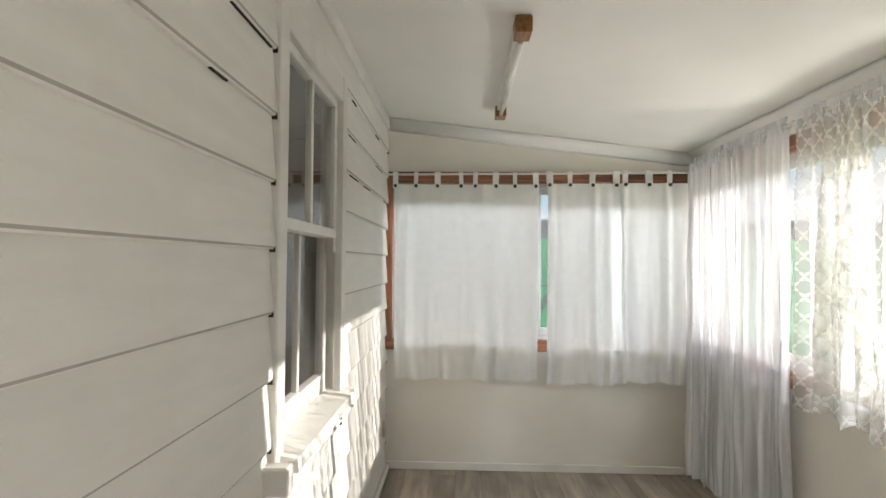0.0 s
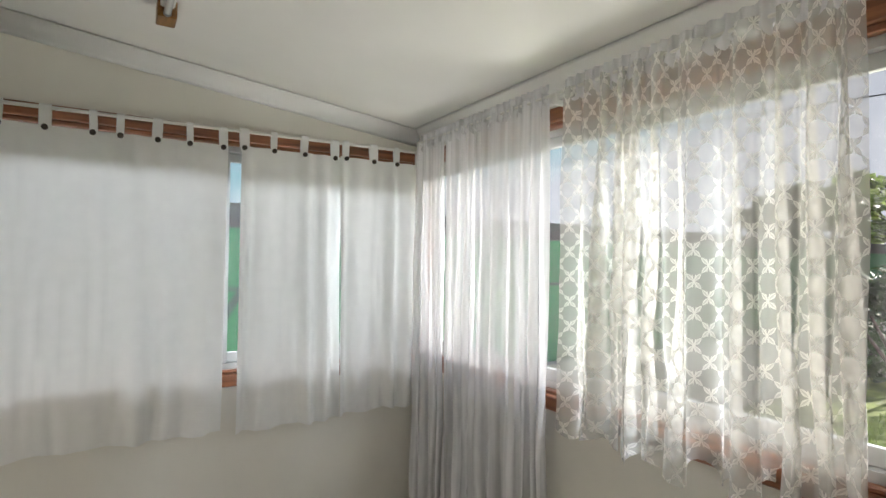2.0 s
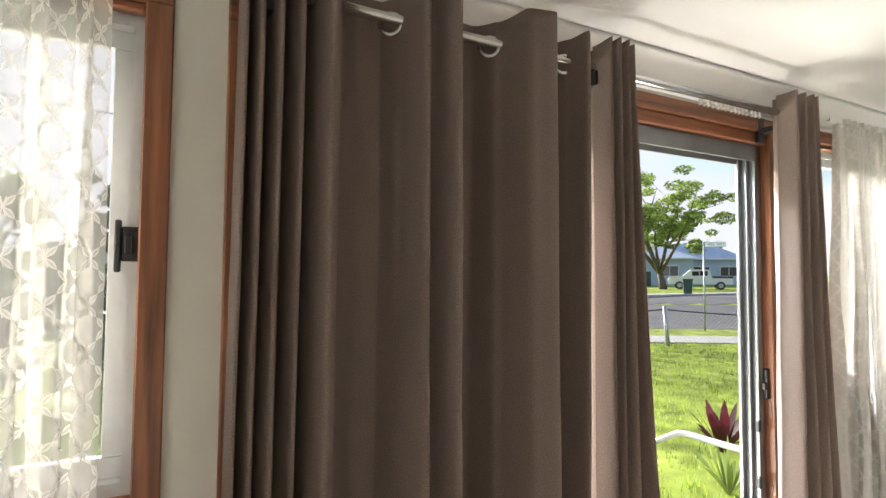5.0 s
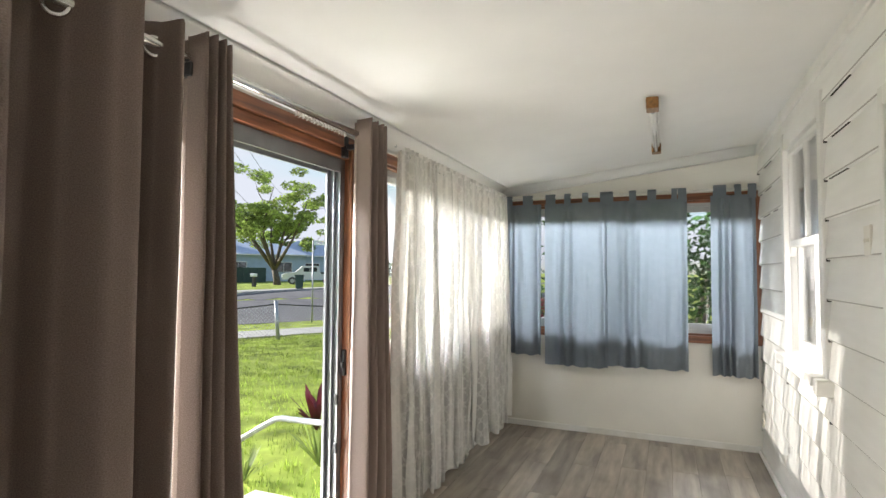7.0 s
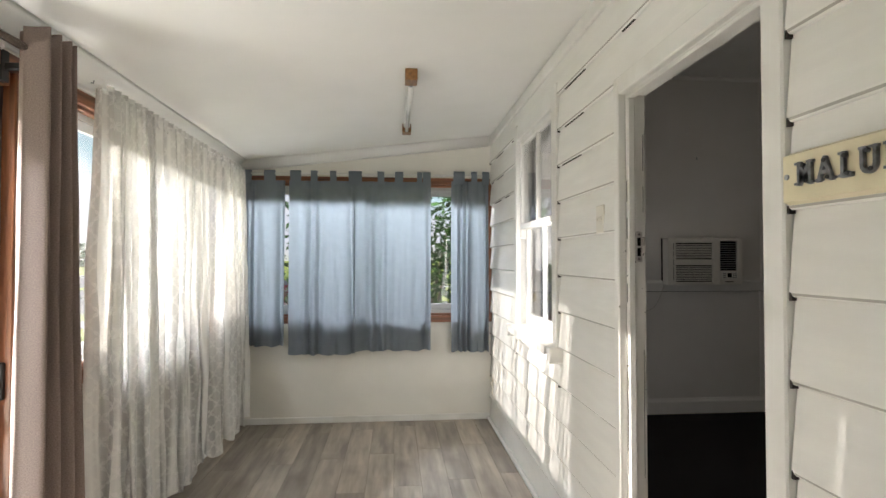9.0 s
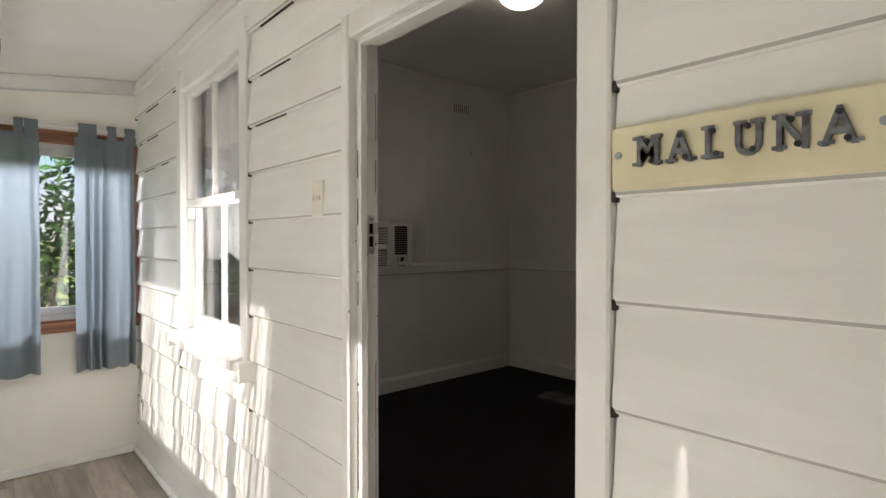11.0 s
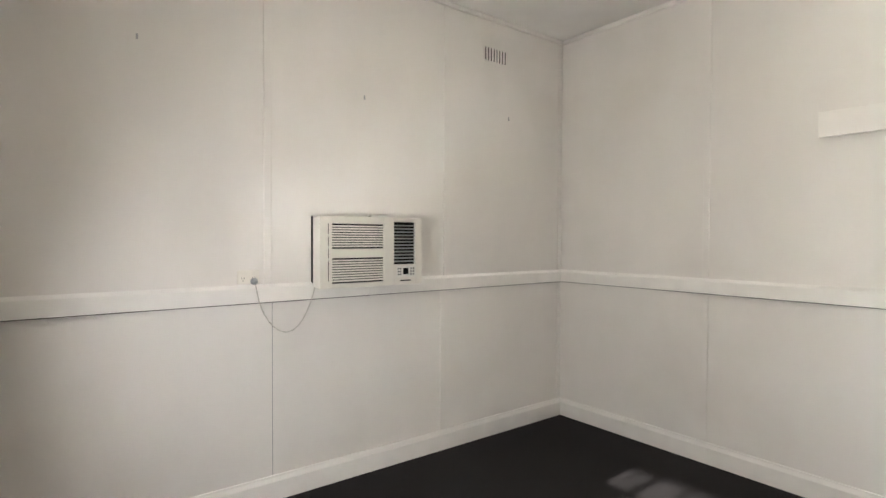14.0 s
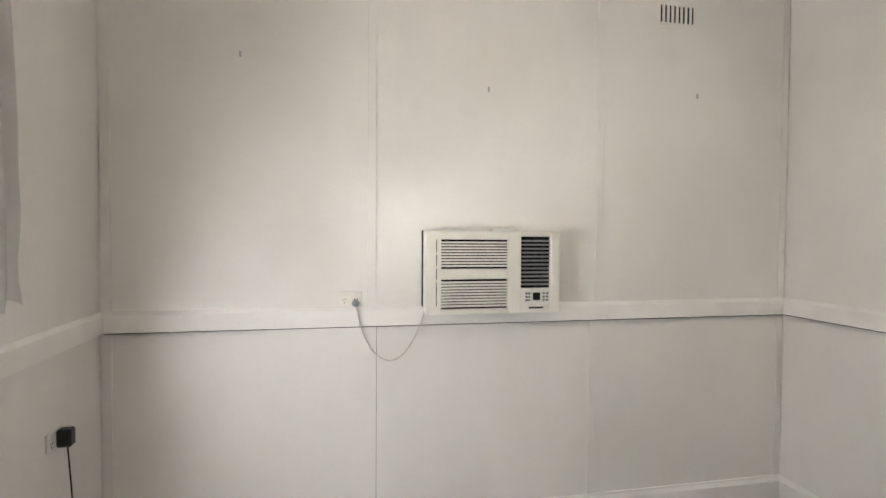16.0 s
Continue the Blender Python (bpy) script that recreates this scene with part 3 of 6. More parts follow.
# double-hung timber windows in the house wall
def sash_window(name, label, y0, y1, z0, z1, zr):
    win = thing(name, label, "window", kind="structure")
    arch = 0.075
    part("architrave", boxes((-0.002, 0.034, y0 - 0.01, y0 + 0.065, z0 - 0.05, z1 + 0.06), bevel=0.004), M_TRIM, win)
    part("architrave", boxes((-0.002, 0.034, y1 - 0.065, y1 + 0.01, z0 - 0.05, z1 + 0.06), bevel=0.004), M_TRIM, win)
    part("head_board", boxes((-0.002, 0.03, y0 + 0.065, y1 - 0.065, z1 - 0.05, z1 + 0.05), bevel=0.004), M_TRIM, win)
    part("lining", boxes((XI, -0.002, y0, y0 + 0.03, z0, z1), (XI, -0.002, y1 - 0.03, y1, z0, z1), (XI, -0.002, y0 + 0.03, y1 - 0.03, z1 - 0.03, z1)), M_TRIM, win)
    sill = part("sill", prism([(XI, z0 + 0.04), (0.085, z0 + 0.018), (0.09, z0 - 0.022), (0.03, z0 - 0.03), (XI, z0 - 0.03)], 1, y0 + 0.03, y1 - 0.03), M_TRIM, win, "flaking white timber sill")
    for a, b in ((y0 - 0.055, y0 - 0.0), (y1 + 0.0, y1 + 0.055)):
        part("sill_horn", boxes((0.0, 0.085, a, b, z0 - 0.06, z0 + 0.02), bevel=0.006), M_TRIM, sill)
    part("apron", boxes((0.0, 0.04, y0 + 0.03, y1 - 0.03, z0 - 0.075, z0 - 0.03), bevel=0.006), M_TRIM, win)
    a, b = y0 + 0.065, y1 - 0.065
    mid = (a + b) / 2
    # upper sash outside, lower sash inside it
    up = part("upper_sash", boxes((-0.03, 0.006, a, b, zr - 0.012, zr + 0.026), (-0.03, 0.006, a, b, z1 - 0.085, z1 - 0.05), (-0.03, 0.006, a, a + 0.04, zr + 0.026, z1 - 0.085), (-0.03, 0.006, b - 0.04, b, zr + 0.026, z1 - 0.085), (-0.024, 0.002, mid - 0.011, mid + 0.011, zr + 0.026, z1 - 0.085), (-0.03, 0.006, b - 0.04, b, zr - 0.075, zr - 0.012), (-0.03, 0.006, a, a + 0.04, zr - 0.075, zr - 0.012), bevel=0.003), M_TRIM, win)
    lo = part("lower_sash", boxes((-0.07, -0.034, a, b, z0 + 0.03, z0 + 0.11), (-0.07, -0.034, a, b, zr - 0.012, zr + 0.02), (-0.07, -0.034, a, a + 0.045, z0 + 0.11, zr - 0.012), (-0.07, -0.034, b - 0.045, b, z0 + 0.11, zr - 0.012), (-0.064, -0.04, mid - 0.011, mid + 0.011, z0 + 0.11, zr - 0.012), bevel=0.003), M_TRIM, win)
    for s, x, q0, q1 in ((up, -0.014, zr + 0.02, z1 - 0.08), (lo, -0.054, z0 + 0.105, zr - 0.008)):
        for g0, g1 in ((a + 0.035, mid - 0.009), (mid + 0.009, b - 0.035)):
            p = part("pane", boxes((x, x + 0.004, g0, g1, q0, q1)), M_GLASS, s)
            p.visible_shadow = False
    return win


sash_window("window_5", "white painted double-hung sash window with flaking paint", *SASH["n"])
win_5s = sash_window("window_6", "white painted double-hung sash window with flaking paint", *SASH["s"])
# room side of the southern sash
y0, y1, z0, z1, zr = SASH["s"]
part("inner_architrave", boxes((XI - 0.02, XI, y0 - 0.06, y0 + 0.005, z0 - 0.02, z1 + 0.06), bevel=0.004), M_ROOMTRIM, win_5s)
part("inner_architrave", boxes((XI - 0.02, XI, y1 - 0.005, y1 + 0.06, z0 - 0.02, z1 + 0.06), bevel=0.004), M_ROOMTRIM, win_5s)
part("inner_head", boxes((XI - 0.02, XI, y0 + 0.005, y1 - 0.005, z1 - 0.005, z1 + 0.06), bevel=0.004), M_ROOMTRIM, win_5s)
part("inner_sill", boxes((XI - 0.075, XI, y0 - 0.13, y1 + 0.13, z0 - 0.055, z0 - 0.022), bevel=0.006), M_ROOMTRIM, win_5s)

# doorway into the house
door = thing("door_2", "open doorway with chipped white timber jambs", "doorway", kind="structure")
for a, b in ((DOOR_Y0 - 0.04, DOOR_Y0 + 0.0), (DOOR_Y1, DOOR_Y1 + 0.07)):
    part("architrave", boxes((-0.002, 0.032, a, b, 0, DOOR_Z + 0.07), bevel=0.005), M_TRIM, door)
part("architrave_head", boxes((-0.002, 0.03, DOOR_Y0, DOOR_Y1, DOOR_Z + 0.0, DOOR_Z + 0.07), bevel=0.005), M_TRIM, door)
for a, b, c, e in ((DOOR_Y0 - 0.03, DOOR_Y0, DOOR_Y0, DOOR_Y0 + 0.014), (DOOR_Y1, DOOR_Y1 + 0.03, DOOR_Y1 - 0.014, DOOR_Y1)):
    part("jamb", boxes((XI, -0.002, a, b, 0, DOOR_Z), (-0.031, -0.004, c, e, 0, DOOR_Z - 0.014), bevel=0.003), M_TRIM, door)
part("head_lining", boxes((XI - 0.004, -0.002, DOOR_Y0 - 0.03, DOOR_Y1 + 0.03, DOOR_Z, DOOR_Z + 0.03), (-0.031, -0.004, DOOR_Y0, DOOR_Y1, DOOR_Z - 0.014, DOOR_Z), bevel=0.002), M_TRIM, door)
strike = part("strike_plate", boxes((-0.0615, -0.0325, DOOR_Y0 + 0.0, DOOR_Y0 + 0.003, 1.415, 1.526), bevel=0.001), M_STRIKE, door, "worn steel strike plate, half painted over")
# raised black boxes: the holes' inner shade is put into the colour
for z in (1.434, 1.473):
    part("latch_hole", boxes((-0.055, -0.042, DOOR_Y0 + 0.0025, DOOR_Y0 + 0.004, z, z + 0.032)), M_SLOT, strike)
for z in (1.424, 1.517):
    part("screw", tube([(-0.048, DOOR_Y0 + 0.0025, z), (-0.048, DOOR_Y0 + 0.005, z)], 0.005), M_CHROME, strike)
part("strike_lip", boxes((-0.0745, -0.0615, DOOR_Y0 - 0.001, DOOR_Y0 + 0.003, 1.474, 1.506), bevel=0.001), M_STRIKE, strike)
for x, z, s in ((-0.0035, 1.02, 0.005), (-0.073, 1.22, 0.003), (-0.073, 0.93, 0.003), (-0.0035, 1.36, 0.003), (-0.0035, 1.72, 0.003)):
    bm = bmesh.new()
    bmesh.ops.create_icosphere(bm, subdivisions=1, radius=s)
    for v in bm.verts:
        v.co = Vector((v.co.x * 0.8 + x, v.co.y * 0.18 + DOOR_Y0 + (0.014 if -0.031 < x < -0.004 else 0.0), v.co.z * (1.0 + 0.3 * noise.noise(v.co * 90)) + z))
    part("paint_chip", bm, M_GAP, door)
# paint broken away around the strike plate
rng = random.Random(21)
for x0, x1, z0, z1 in ((-0.036, -0.0325, 1.503, 1.524), (-0.0355, -0.033, 1.474, 1.499), (-0.0348, -0.0325, 1.462, 1.468), (-0.0352, -0.0335, 1.438, 1.457), (-0.0355, -0.0325, 1.420, 1.427),
                       (-0.058, -0.034, 1.5265, 1.528), (-0.060, -0.040, 1.412, 1.4142), (-0.0735, -0.062, 1.5055, 1.507), (-0.068, -0.0625, 1.436, 1.444), (-0.0735, -0.0625, 1.444, 1.4455)):
    bm = bmesh.new()
    ring = []
    n = 9
    for k in range(n):
        a = k * math.tau / n
        w = 0.5 * rng.uniform(0.55, 1.05)
        ring.append(((x0 + x1) / 2 + (x1 - x0) * w * math.cos(a), (z0 + z1) / 2 + (z1 - z0) * w * math.sin(a)))
    prism(ring, 1, DOOR_Y0 + 0.001, DOOR_Y0 + 0.0036, bm)
    part("bare_patch", bm, M_GAP, strike)
# open joints in the paint down the jamb and its bead
for x, lo, hi in ((-0.0315, 1.60, 1.98), (-0.0315, 0.5, 0.86), (-0.0665, 1.60, 1.70), (-0.0665, 1.76, 1.9), (-0.0665, 0.6, 1.08), (-0.003, 1.64, 1.72), (-0.003, 1.50, 1.58), (-0.003, 1.26, 1.33), (-0.003, 0.7, 1.0)):
    part("paint_crack", boxes((x - 0.0007, x + 0.0007, DOOR_Y0 - 0.001, DOOR_Y0 + 0.0015, lo, hi)), M_GAP, door)
for x, z, s in ((0.004, 1.453, 0.005), (0.012, 1.449, 0.003), (-0.029, 1.412, 0.005), (-0.031, 1.46, 0.004), (-0.062, 1.312, 0.0035), (0.029, 1.243, 0.006)):
    bm = bmesh.new()
    bmesh.ops.create_icosphere(bm, subdivisions=1, radius=s)
    for v in bm.verts:
        v.co = Vector((v.co.x * (0.4 + 0.5 * noise.noise(v.co * 310)) + x, v.co.y * 0.2 + DOOR_Y0 + (0.0142 if -0.031 < x < -0.004 else 0.0005), v.co.z * (0.8 + 0.7 * noise.noise(v.co * 190)) + z))
    part("paint_chip", bm, M_GAP, door)
structure("door_sill", boxes((XI, 0.02, DOOR_Y0, DOOR_Y1, -0.01, 0.012), bevel=0.004), M_TIMBER, "worn dark timber threshold", "threshold")
for a, b in ((DOOR_Y0 - 0.10, DOOR_Y0 - 0.03), (DOOR_Y1 + 0.03, DOOR_Y1 + 0.10)):
    part("inner_architrave", boxes((XI - 0.014, XI, a, b, 0, DOOR_Z + 0.09), bevel=0.004), M_ROOMTRIM, door)
part("inner_architrave_head", boxes((XI - 0.014, XI, DOOR_Y0 - 0.03, DOOR_Y1 + 0.03, DOOR_Z + 0.03, DOOR_Z + 0.09), bevel=0.004), M_ROOMTRIM, door)

# ---- the front room ----
structure("wall_room_south", boxes((XW - 0.1, -0.062, YS - 0.1, YS, 0, ZC)), M_ROOM, "white painted sheet wall with an air conditioner", "wall")
structure("wall_room_west", wall_with_holes(0, XW - 0.11, XW, YS, 5.6, 0, ZC, [(4.11, 5.05, 0, 2.06)]), M_ROOM, "white painted sheet wall with a wide opening", "wall")
structure("wall_room_north", boxes((XW - 0.1, -0.062, 5.6, 5.7, 0, ZC)), M_ROOM, "plain white painted wall", "wall")
structure("ceiling_room", boxes((XW - 0.1, -0.062, YS - 0.1, 5.7, ZC, ZC + 0.05)), M_CEIL, "flat white painted ceiling", "ceiling")
bm = bmesh.new()
for b in ((XW, XW + 0.02, YS + 0.0, 5.6, ZC - 0.035, ZC - 0.001), (XW + 0.02, XI, YS, YS + 0.02, ZC - 0.035, ZC - 0.001), (XI - 0.02, XI, YS + 0.02, 5.6, ZC - 0.035, ZC - 0.001)):
    box(bm, *b, bevel=0.006)
structure("trim_room_cornice", bm, M_ROOMTRIM, "thin white cornice bead", "trim")


def dado(name, bs):
    bm = bmesh.new()
    for axis, at, sign, a, b in bs:
        prof = [(at, 1.132), (at + sign * 0.02, 1.132), (at + sign * 0.02, 1.214), (at + sign * 0.008, 1.232), (at, 1.232)]
        prism(prof, axis, a, b, bm)
    return structure(name, bm, M_ROOMTRIM, "white painted flat dado rail", "dado rail")


dado("trim_dado_south", [(0, YS, 1, XW + 0.02, XI - 0.02)])
dado("trim_dado_west", [(1, XW, 1, YS, 3.99)])
dado("trim_dado_east", [(1, XI, -1, YS, SASH["s"][0] - 0.06)])


def skirting(name, axis, at, sign, a, b):
    prof = [(at, 0.0), (at + sign * 0.022, 0.0), (at + sign * 0.022, 0.108), (at + sign * 0.012, 0.128), (at + sign * 0.01, 0.14), (at, 0.14)]
    return structure(name, prism(prof, axis, a, b), M_ROOMTRIM, "white painted moulded skirting board", "skirting")


skirting("baseboard_room_south", 0, YS, 1, XW + 0.022, XI - 0.022)
skirting("baseboard_room_west", 1, XW, 1, YS, 4.0)
skirting("baseboard_room_east", 1, XI, -1, YS, DOOR_Y0 - 0.10)
strips = []
for x, zlo, zhi in ((-1.335, 1.232, ZC - 0.035), (-2.60, 1.232, ZC - 0.035), (-2.575, 0.14, 1.132), (XW + 0.03, 0.14, ZC - 0.035), (XI - 0.03, 0.14, ZC - 0.035)):
    strips.append((x - 0.022, x + 0.022, YS, YS + 0.007, zlo, zhi))
structure("trim_cover_strips_south", boxes(*strips, bevel=0.002), M_ROOM, "painted cover strips over sheet joints", "trim")
structure("trim_cover_strips_west", boxes((XW, XW + 0.007, 2.57, 2.61, 1.232, ZC - 0.035), (XW, XW + 0.007, 2.57, 2.61, 0.14, 1.132), (XW, XW + 0.014, 4.0, 4.11, 0, 2.06), (XW - 0.11, XW, 4.095, 4.108, 0, 2.06), bevel=0.002), M_ROOM, "painted cover strips and flat opening trim", "trim")
# black strip flush with the rail: joint and shadow line put in as colour
structure("trim_dado_shadow_strip", boxes((XW + 0.022, XI - 0.022, YS, YS + 0.0215, 1.1285, 1.1318), (XW, XW + 0.0215, YS, 3.99, 1.1285, 1.1318)), M_SLOT, "dark strip for joint and shadow under the dado rail", "joint")
structure("trim_sheet_joint", boxes((-1.3612, -1.3588, YS - 0.001, YS + 0.0006, 0.14, 1.132)), M_GREYMETAL, "fine dark joint between wall sheets", "joint")
structure("floor_room", boxes((XW - 0.02, -0.07, YS, 5.6, -0.06, 0.0)), M_CARPET, "charcoal carpet", "carpet")

pelmet = thing("door_pelmet", "white painted timber pelmet board over the opening", "pelmet")
part("pelmet_face", boxes((XW + 0.055, XW + 0.073, 3.24, 5.3, 2.06, 2.20), bevel=0.003), M_ROOMTRIM, pelmet)
part("pelmet_top", boxes((XW, XW + 0.055, 3.24, 5.3, 2.182, 2.20), bevel=0.002), M_ROOMTRIM, pelmet)

# room beyond: kitchen and back porch
structure("floor_kitchen", boxes((-10.2, XW - 0.02, 2.0, 7.4, -0.06, 0.004)), M_PLANK_K, "dark grey-brown vinyl plank floor", "floor")
structure("wall_kitchen_west", wall_with_holes(0, -7.42, -7.30, 2.0, 7.4, 0, ZC, [(4.19, 5.1, 0, 2.04)]), M_ROOM, "white painted kitchen wall with a doorway", "wall")
structure("wall_kitchen_south", boxes((-7.30, XW - 0.11, 1.9, 2.0, 0, ZC)), M_ROOM, "white painted kitchen wall", "wall")
structure("wall_kitchen_north", boxes((-7.30, XW - 0.11, 7.3, 7.4, 0, ZC)), M_ROOM, "white painted kitchen wall", "wall")
structure("wall_kitchen_east", boxes((XW - 0.11, XW, 5.6, 7.4, 0, ZC)), M_ROOM, "white painted kitchen wall", "wall")
structure("ceiling_kitchen", boxes((-10.2, XW - 0.1, 1.9, 7.4, ZC, ZC + 0.05)), M_CEIL, "flat white ceiling", "ceiling")
structure("wall_porch_west", wall_with_holes(0, -9.92, -9.80, 2.0, 7.4, 0, ZC, [(3.92, 4.50, 0, 1.96), (4.66, 5.7, 1.0, 1.95)]), M_ROOM, "white back porch wall with door and window", "wall")
structure("wall_porch_south", boxes((-9.80, -7.42, 2.6, 2.7, 0, ZC)), M_ROOM, "white back porch wall", "wall")
structure("wall_porch_north", boxes((-9.80, -7.42, 6.4, 6.5, 0, ZC)), M_ROOM, "white back porch wall", "wall")
dk = bmesh.new()
box(dk, -7.30, -7.28, 2.0, 4.13, 1.12, 1.19, bevel=0.004)
structure("trim_dado_kitchen", dk, M_ROOMTRIM, "white painted dado rail", "dado rail")
structure("baseboard_kitchen", boxes((-7.30, -7.28, 2.0, 4.13, 0.004, 0.15), bevel=0.005), M_ROOMTRIM, "white painted skirting board", "skirting")
structure("trim_kitchen_door", boxes((-7.30, -7.285, 4.13, 4.19, 0.004, 2.1), (-7.30, -7.285, 4.19, 5.2, 2.04, 2.1), bevel=0.003), M_ROOMTRIM, "white painted door architrave", "trim")

bench = thing("kitchen_bench", "white kitchen cabinet end with a dark worktop", "cabinet")
part("carcass", boxes((-4.36, -4.0, 2.2, 4.03, 0.1, 0.90), (-4.32, -4.0, 2.2, 4.0, 0.004, 0.1), bevel=0.003), M_PLASTIC_W, bench)
part("worktop", boxes((-4.40, -3.96, 2.2, 4.06, 0.90, 0.94), bevel=0.004), M_WORKTOP, bench, "dark laminate worktop")

# security screen door
sec = thing("door_3", "closed silver security screen door with diamond mesh", "door", kind="structure")
sx = -9.84
part("door_frame", boxes((sx - 0.02, sx + 0.02, 3.92, 3.96, 0.02, 1.95), (sx - 0.02, sx + 0.02, 4.45, 4.50, 0.02, 1.95), (sx - 0.02, sx + 0.02, 3.96, 4.45, 0.02, 0.08), (sx - 0.02, sx + 0.02, 3.96, 4.45, 1.90, 1.95), bevel=0.003), M_BLACK, sec)
bm = bmesh.new()
step = 0.075
for s in (1, -1):
    k = -30
    while k < 60:
        za = 0.08 + k * step
        pts = []
        y_a, y_b = 3.96, 4.45
        zb = za + s * (y_b - y_a) * 1.1
        lo, hi = 0.08, 1.90
        t0, t1 = 0.0, 1.0
        if zb != za:
            ts = sorted(((lo - za) / (zb - za), (hi - za) / (zb - za)))
            t0, t1 = max(t0, ts[0]), min(t1, ts[1])
        if t1 - t0 > 0.02:
            tube([(sx, y_a + (y_b - y_a) * t0, za + (zb - za) * t0), (sx, y_a + (y_b - y_a) * t1, za + (zb - za) * t1)], 0.0045, 4, bm, caps=False)
        k += 1
tagged(part("mesh_grille", bm, M_GREYMETAL, sec), kind="stuff")
part("pull_handle", tube([(sx + 0.02, 4.475, 0.86), (sx + 0.06, 4.475, 0.88), (sx + 0.06, 4.475, 1.14), (sx + 0.02, 4.475, 1.16)], 0.010, 8), M_CHROME, sec)
win7 = thing("window_7", "aluminium back porch window", "window", kind="structure")
part("window_frame", boxes((-9.89, -9.83, 4.66, 4.70, 1.0, 1.95), (-9.89, -9.83, 5.66, 5.70, 1.0, 1.95), (-9.89, -9.83, 4.70, 5.66, 1.0, 1.04), (-9.89, -9.83, 4.70, 5.66, 1.91, 1.95)), M_ALU, win7)
p = part("pane", boxes((-9.865, -9.86, 4.70, 5.66, 1.04, 1.91)), M_GLASS, win7)
p.visible_shadow = False

# plain next room behind the northern sash, its dimness put into the wall colour
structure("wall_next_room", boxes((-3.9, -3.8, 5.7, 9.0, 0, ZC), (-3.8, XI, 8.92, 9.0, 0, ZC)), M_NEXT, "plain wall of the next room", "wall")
structure("floor_next_room", boxes((-3.8, -0.07, 5.7, 8.92, -0.06, 0.0)), M_CARPET, "charcoal carpet of the next room", "carpet")
structure("ceiling_next_room", boxes((-3.9, -0.062, 5.7, 9.0, ZC, ZC + 0.05)), M_CEIL, "flat ceiling of the next room", "ceiling")
# ---- curtains ----
def drape(u_from, u_to, z_top, z_bot, folds, amp, place, seed=0, top_amp=1.0, flare=0.0, hem=0.012, fine=0.0, rows=26, per=12, pin=0.0, cloth=None, swing=0.0):
    """A hanging cloth as a folded sheet. place(s, out, z) gives the world point for a distance along the rod, out from the wall.
    folds: how many; top_amp: share of the fold's depth at the top; flare: metres by which the foot spreads at each side."""
    rng = random.Random(seed)
    n = max(24, int(folds * per))
    width = u_to - u_from
    ph = [rng.uniform(-0.8, 0.8) for _ in range(8)]
    am = [rng.uniform(0.45, 1.15) for _ in range(int(folds) * 2 + 6)]

    def wave(u):
        w = folds * u + 0.35 * math.sin(3.1 * u * math.tau / 2 + ph[0]) + 0.2 * math.sin(7.3 * u + ph[1])
        k = int(math.floor(w * 2)) % len(am)
        t = w * 2 - math.floor(w * 2)
        a = am[k] * (1 - t) + am[(k + 1) % len(am)] * t
        return a * math.sin(w * math.tau)

    bm = bmesh.new()
    uvl = bm.loops.layers.uv.new("UVMap")
    grid, uvs = [], []
    scale = cloth or 1.35
    for j in range(rows + 1):
        v = j / rows
        row, ruv = [], []
        a = amp * (top_amp + (1 - top_amp) * min(1, v * 2.5)) * (1 + 0.25 * v)
        for i in range(n + 1):
            u = i / n
            drift = 0.03 * math.sin(2.2 * v + 5 * u + ph[2]) * v
            o = a * wave(u + drift) + fine * noise.noise(Vector((u * width * 26, v * 5, seed))) * (0.3 + v)
            s = u_from + u * width + swing * width / folds * math.sin(2 * math.tau * (folds * u + 0.35 * math.sin(3.1 * u * math.tau / 2 + ph[0]))) * (0.3 + 0.7 * v) + (u - 0.5) * 2 * flare * v ** 1.3 + 0.4 * a * math.cos((folds * u) * math.tau) * 0.35 + pin * math.sin(v * math.pi) * (0.5 - u)
            z = z_top + (z_bot - z_top) * v + (hem * math.sin(folds * u * math.tau + ph[3]) + hem * 0.7 * noise.noise(Vector((u * 9, seed, 1)))) * v ** 3
            row.append(bm.verts.new(place(s, o, z)))
            ruv.append((u * width * scale, z))
        grid.append(row)
        uvs.append(ruv)
    mid = grid[rows // 2]
    arc = [0.0]
    for p, q in zip(mid, mid[1:]):
        arc.append(arc[-1] + math.hypot(q.co.x - p.co.x, q.co.y - p.co.y))
    for ruv in uvs:
        for i in range(n + 1):
            ruv[i] = (arc[i], ruv[i][1])
    for j in range(rows):
        for i in range(n):
            fc = bm.faces.new((grid[j][i], grid[j][i + 1], grid[j + 1][i + 1], grid[j + 1][i]))
            fc.smooth = True
            for lp, (jj, ii) in zip(fc.loops, ((j, i), (j, i + 1), (j + 1, i + 1), (j + 1, i))):
                lp[uvl].uv = uvs[jj][ii]
    return bm


def north(s, o, z):
    return Vector((s, 8.755 - o, z))


def south(s, o, z):
    return Vector((s, 1.455 + o, z))


def street(s, o, z):
    return Vector((2.15 - o, s, z))


def street_in(s, o, z):
    return Vector((2.09 - o, s, z))


def rod(name, label, a, b, r, material):
    t = thing(name, label, "curtain rod")
    part("pole", tube([a, b], r, 12), material, t)
    d = (Vector(b) - Vector(a)).normalized()
    for e, sg in ((a, -1), (b, 1)):
        part("finial", tube([Vector(e) + d * sg * -0.002, Vector(e) + d * sg * 0.012, Vector(e) + d * sg * 0.03], [r * 1.35, r * 1.5, r * 0.6], 12), material, t)
    return t


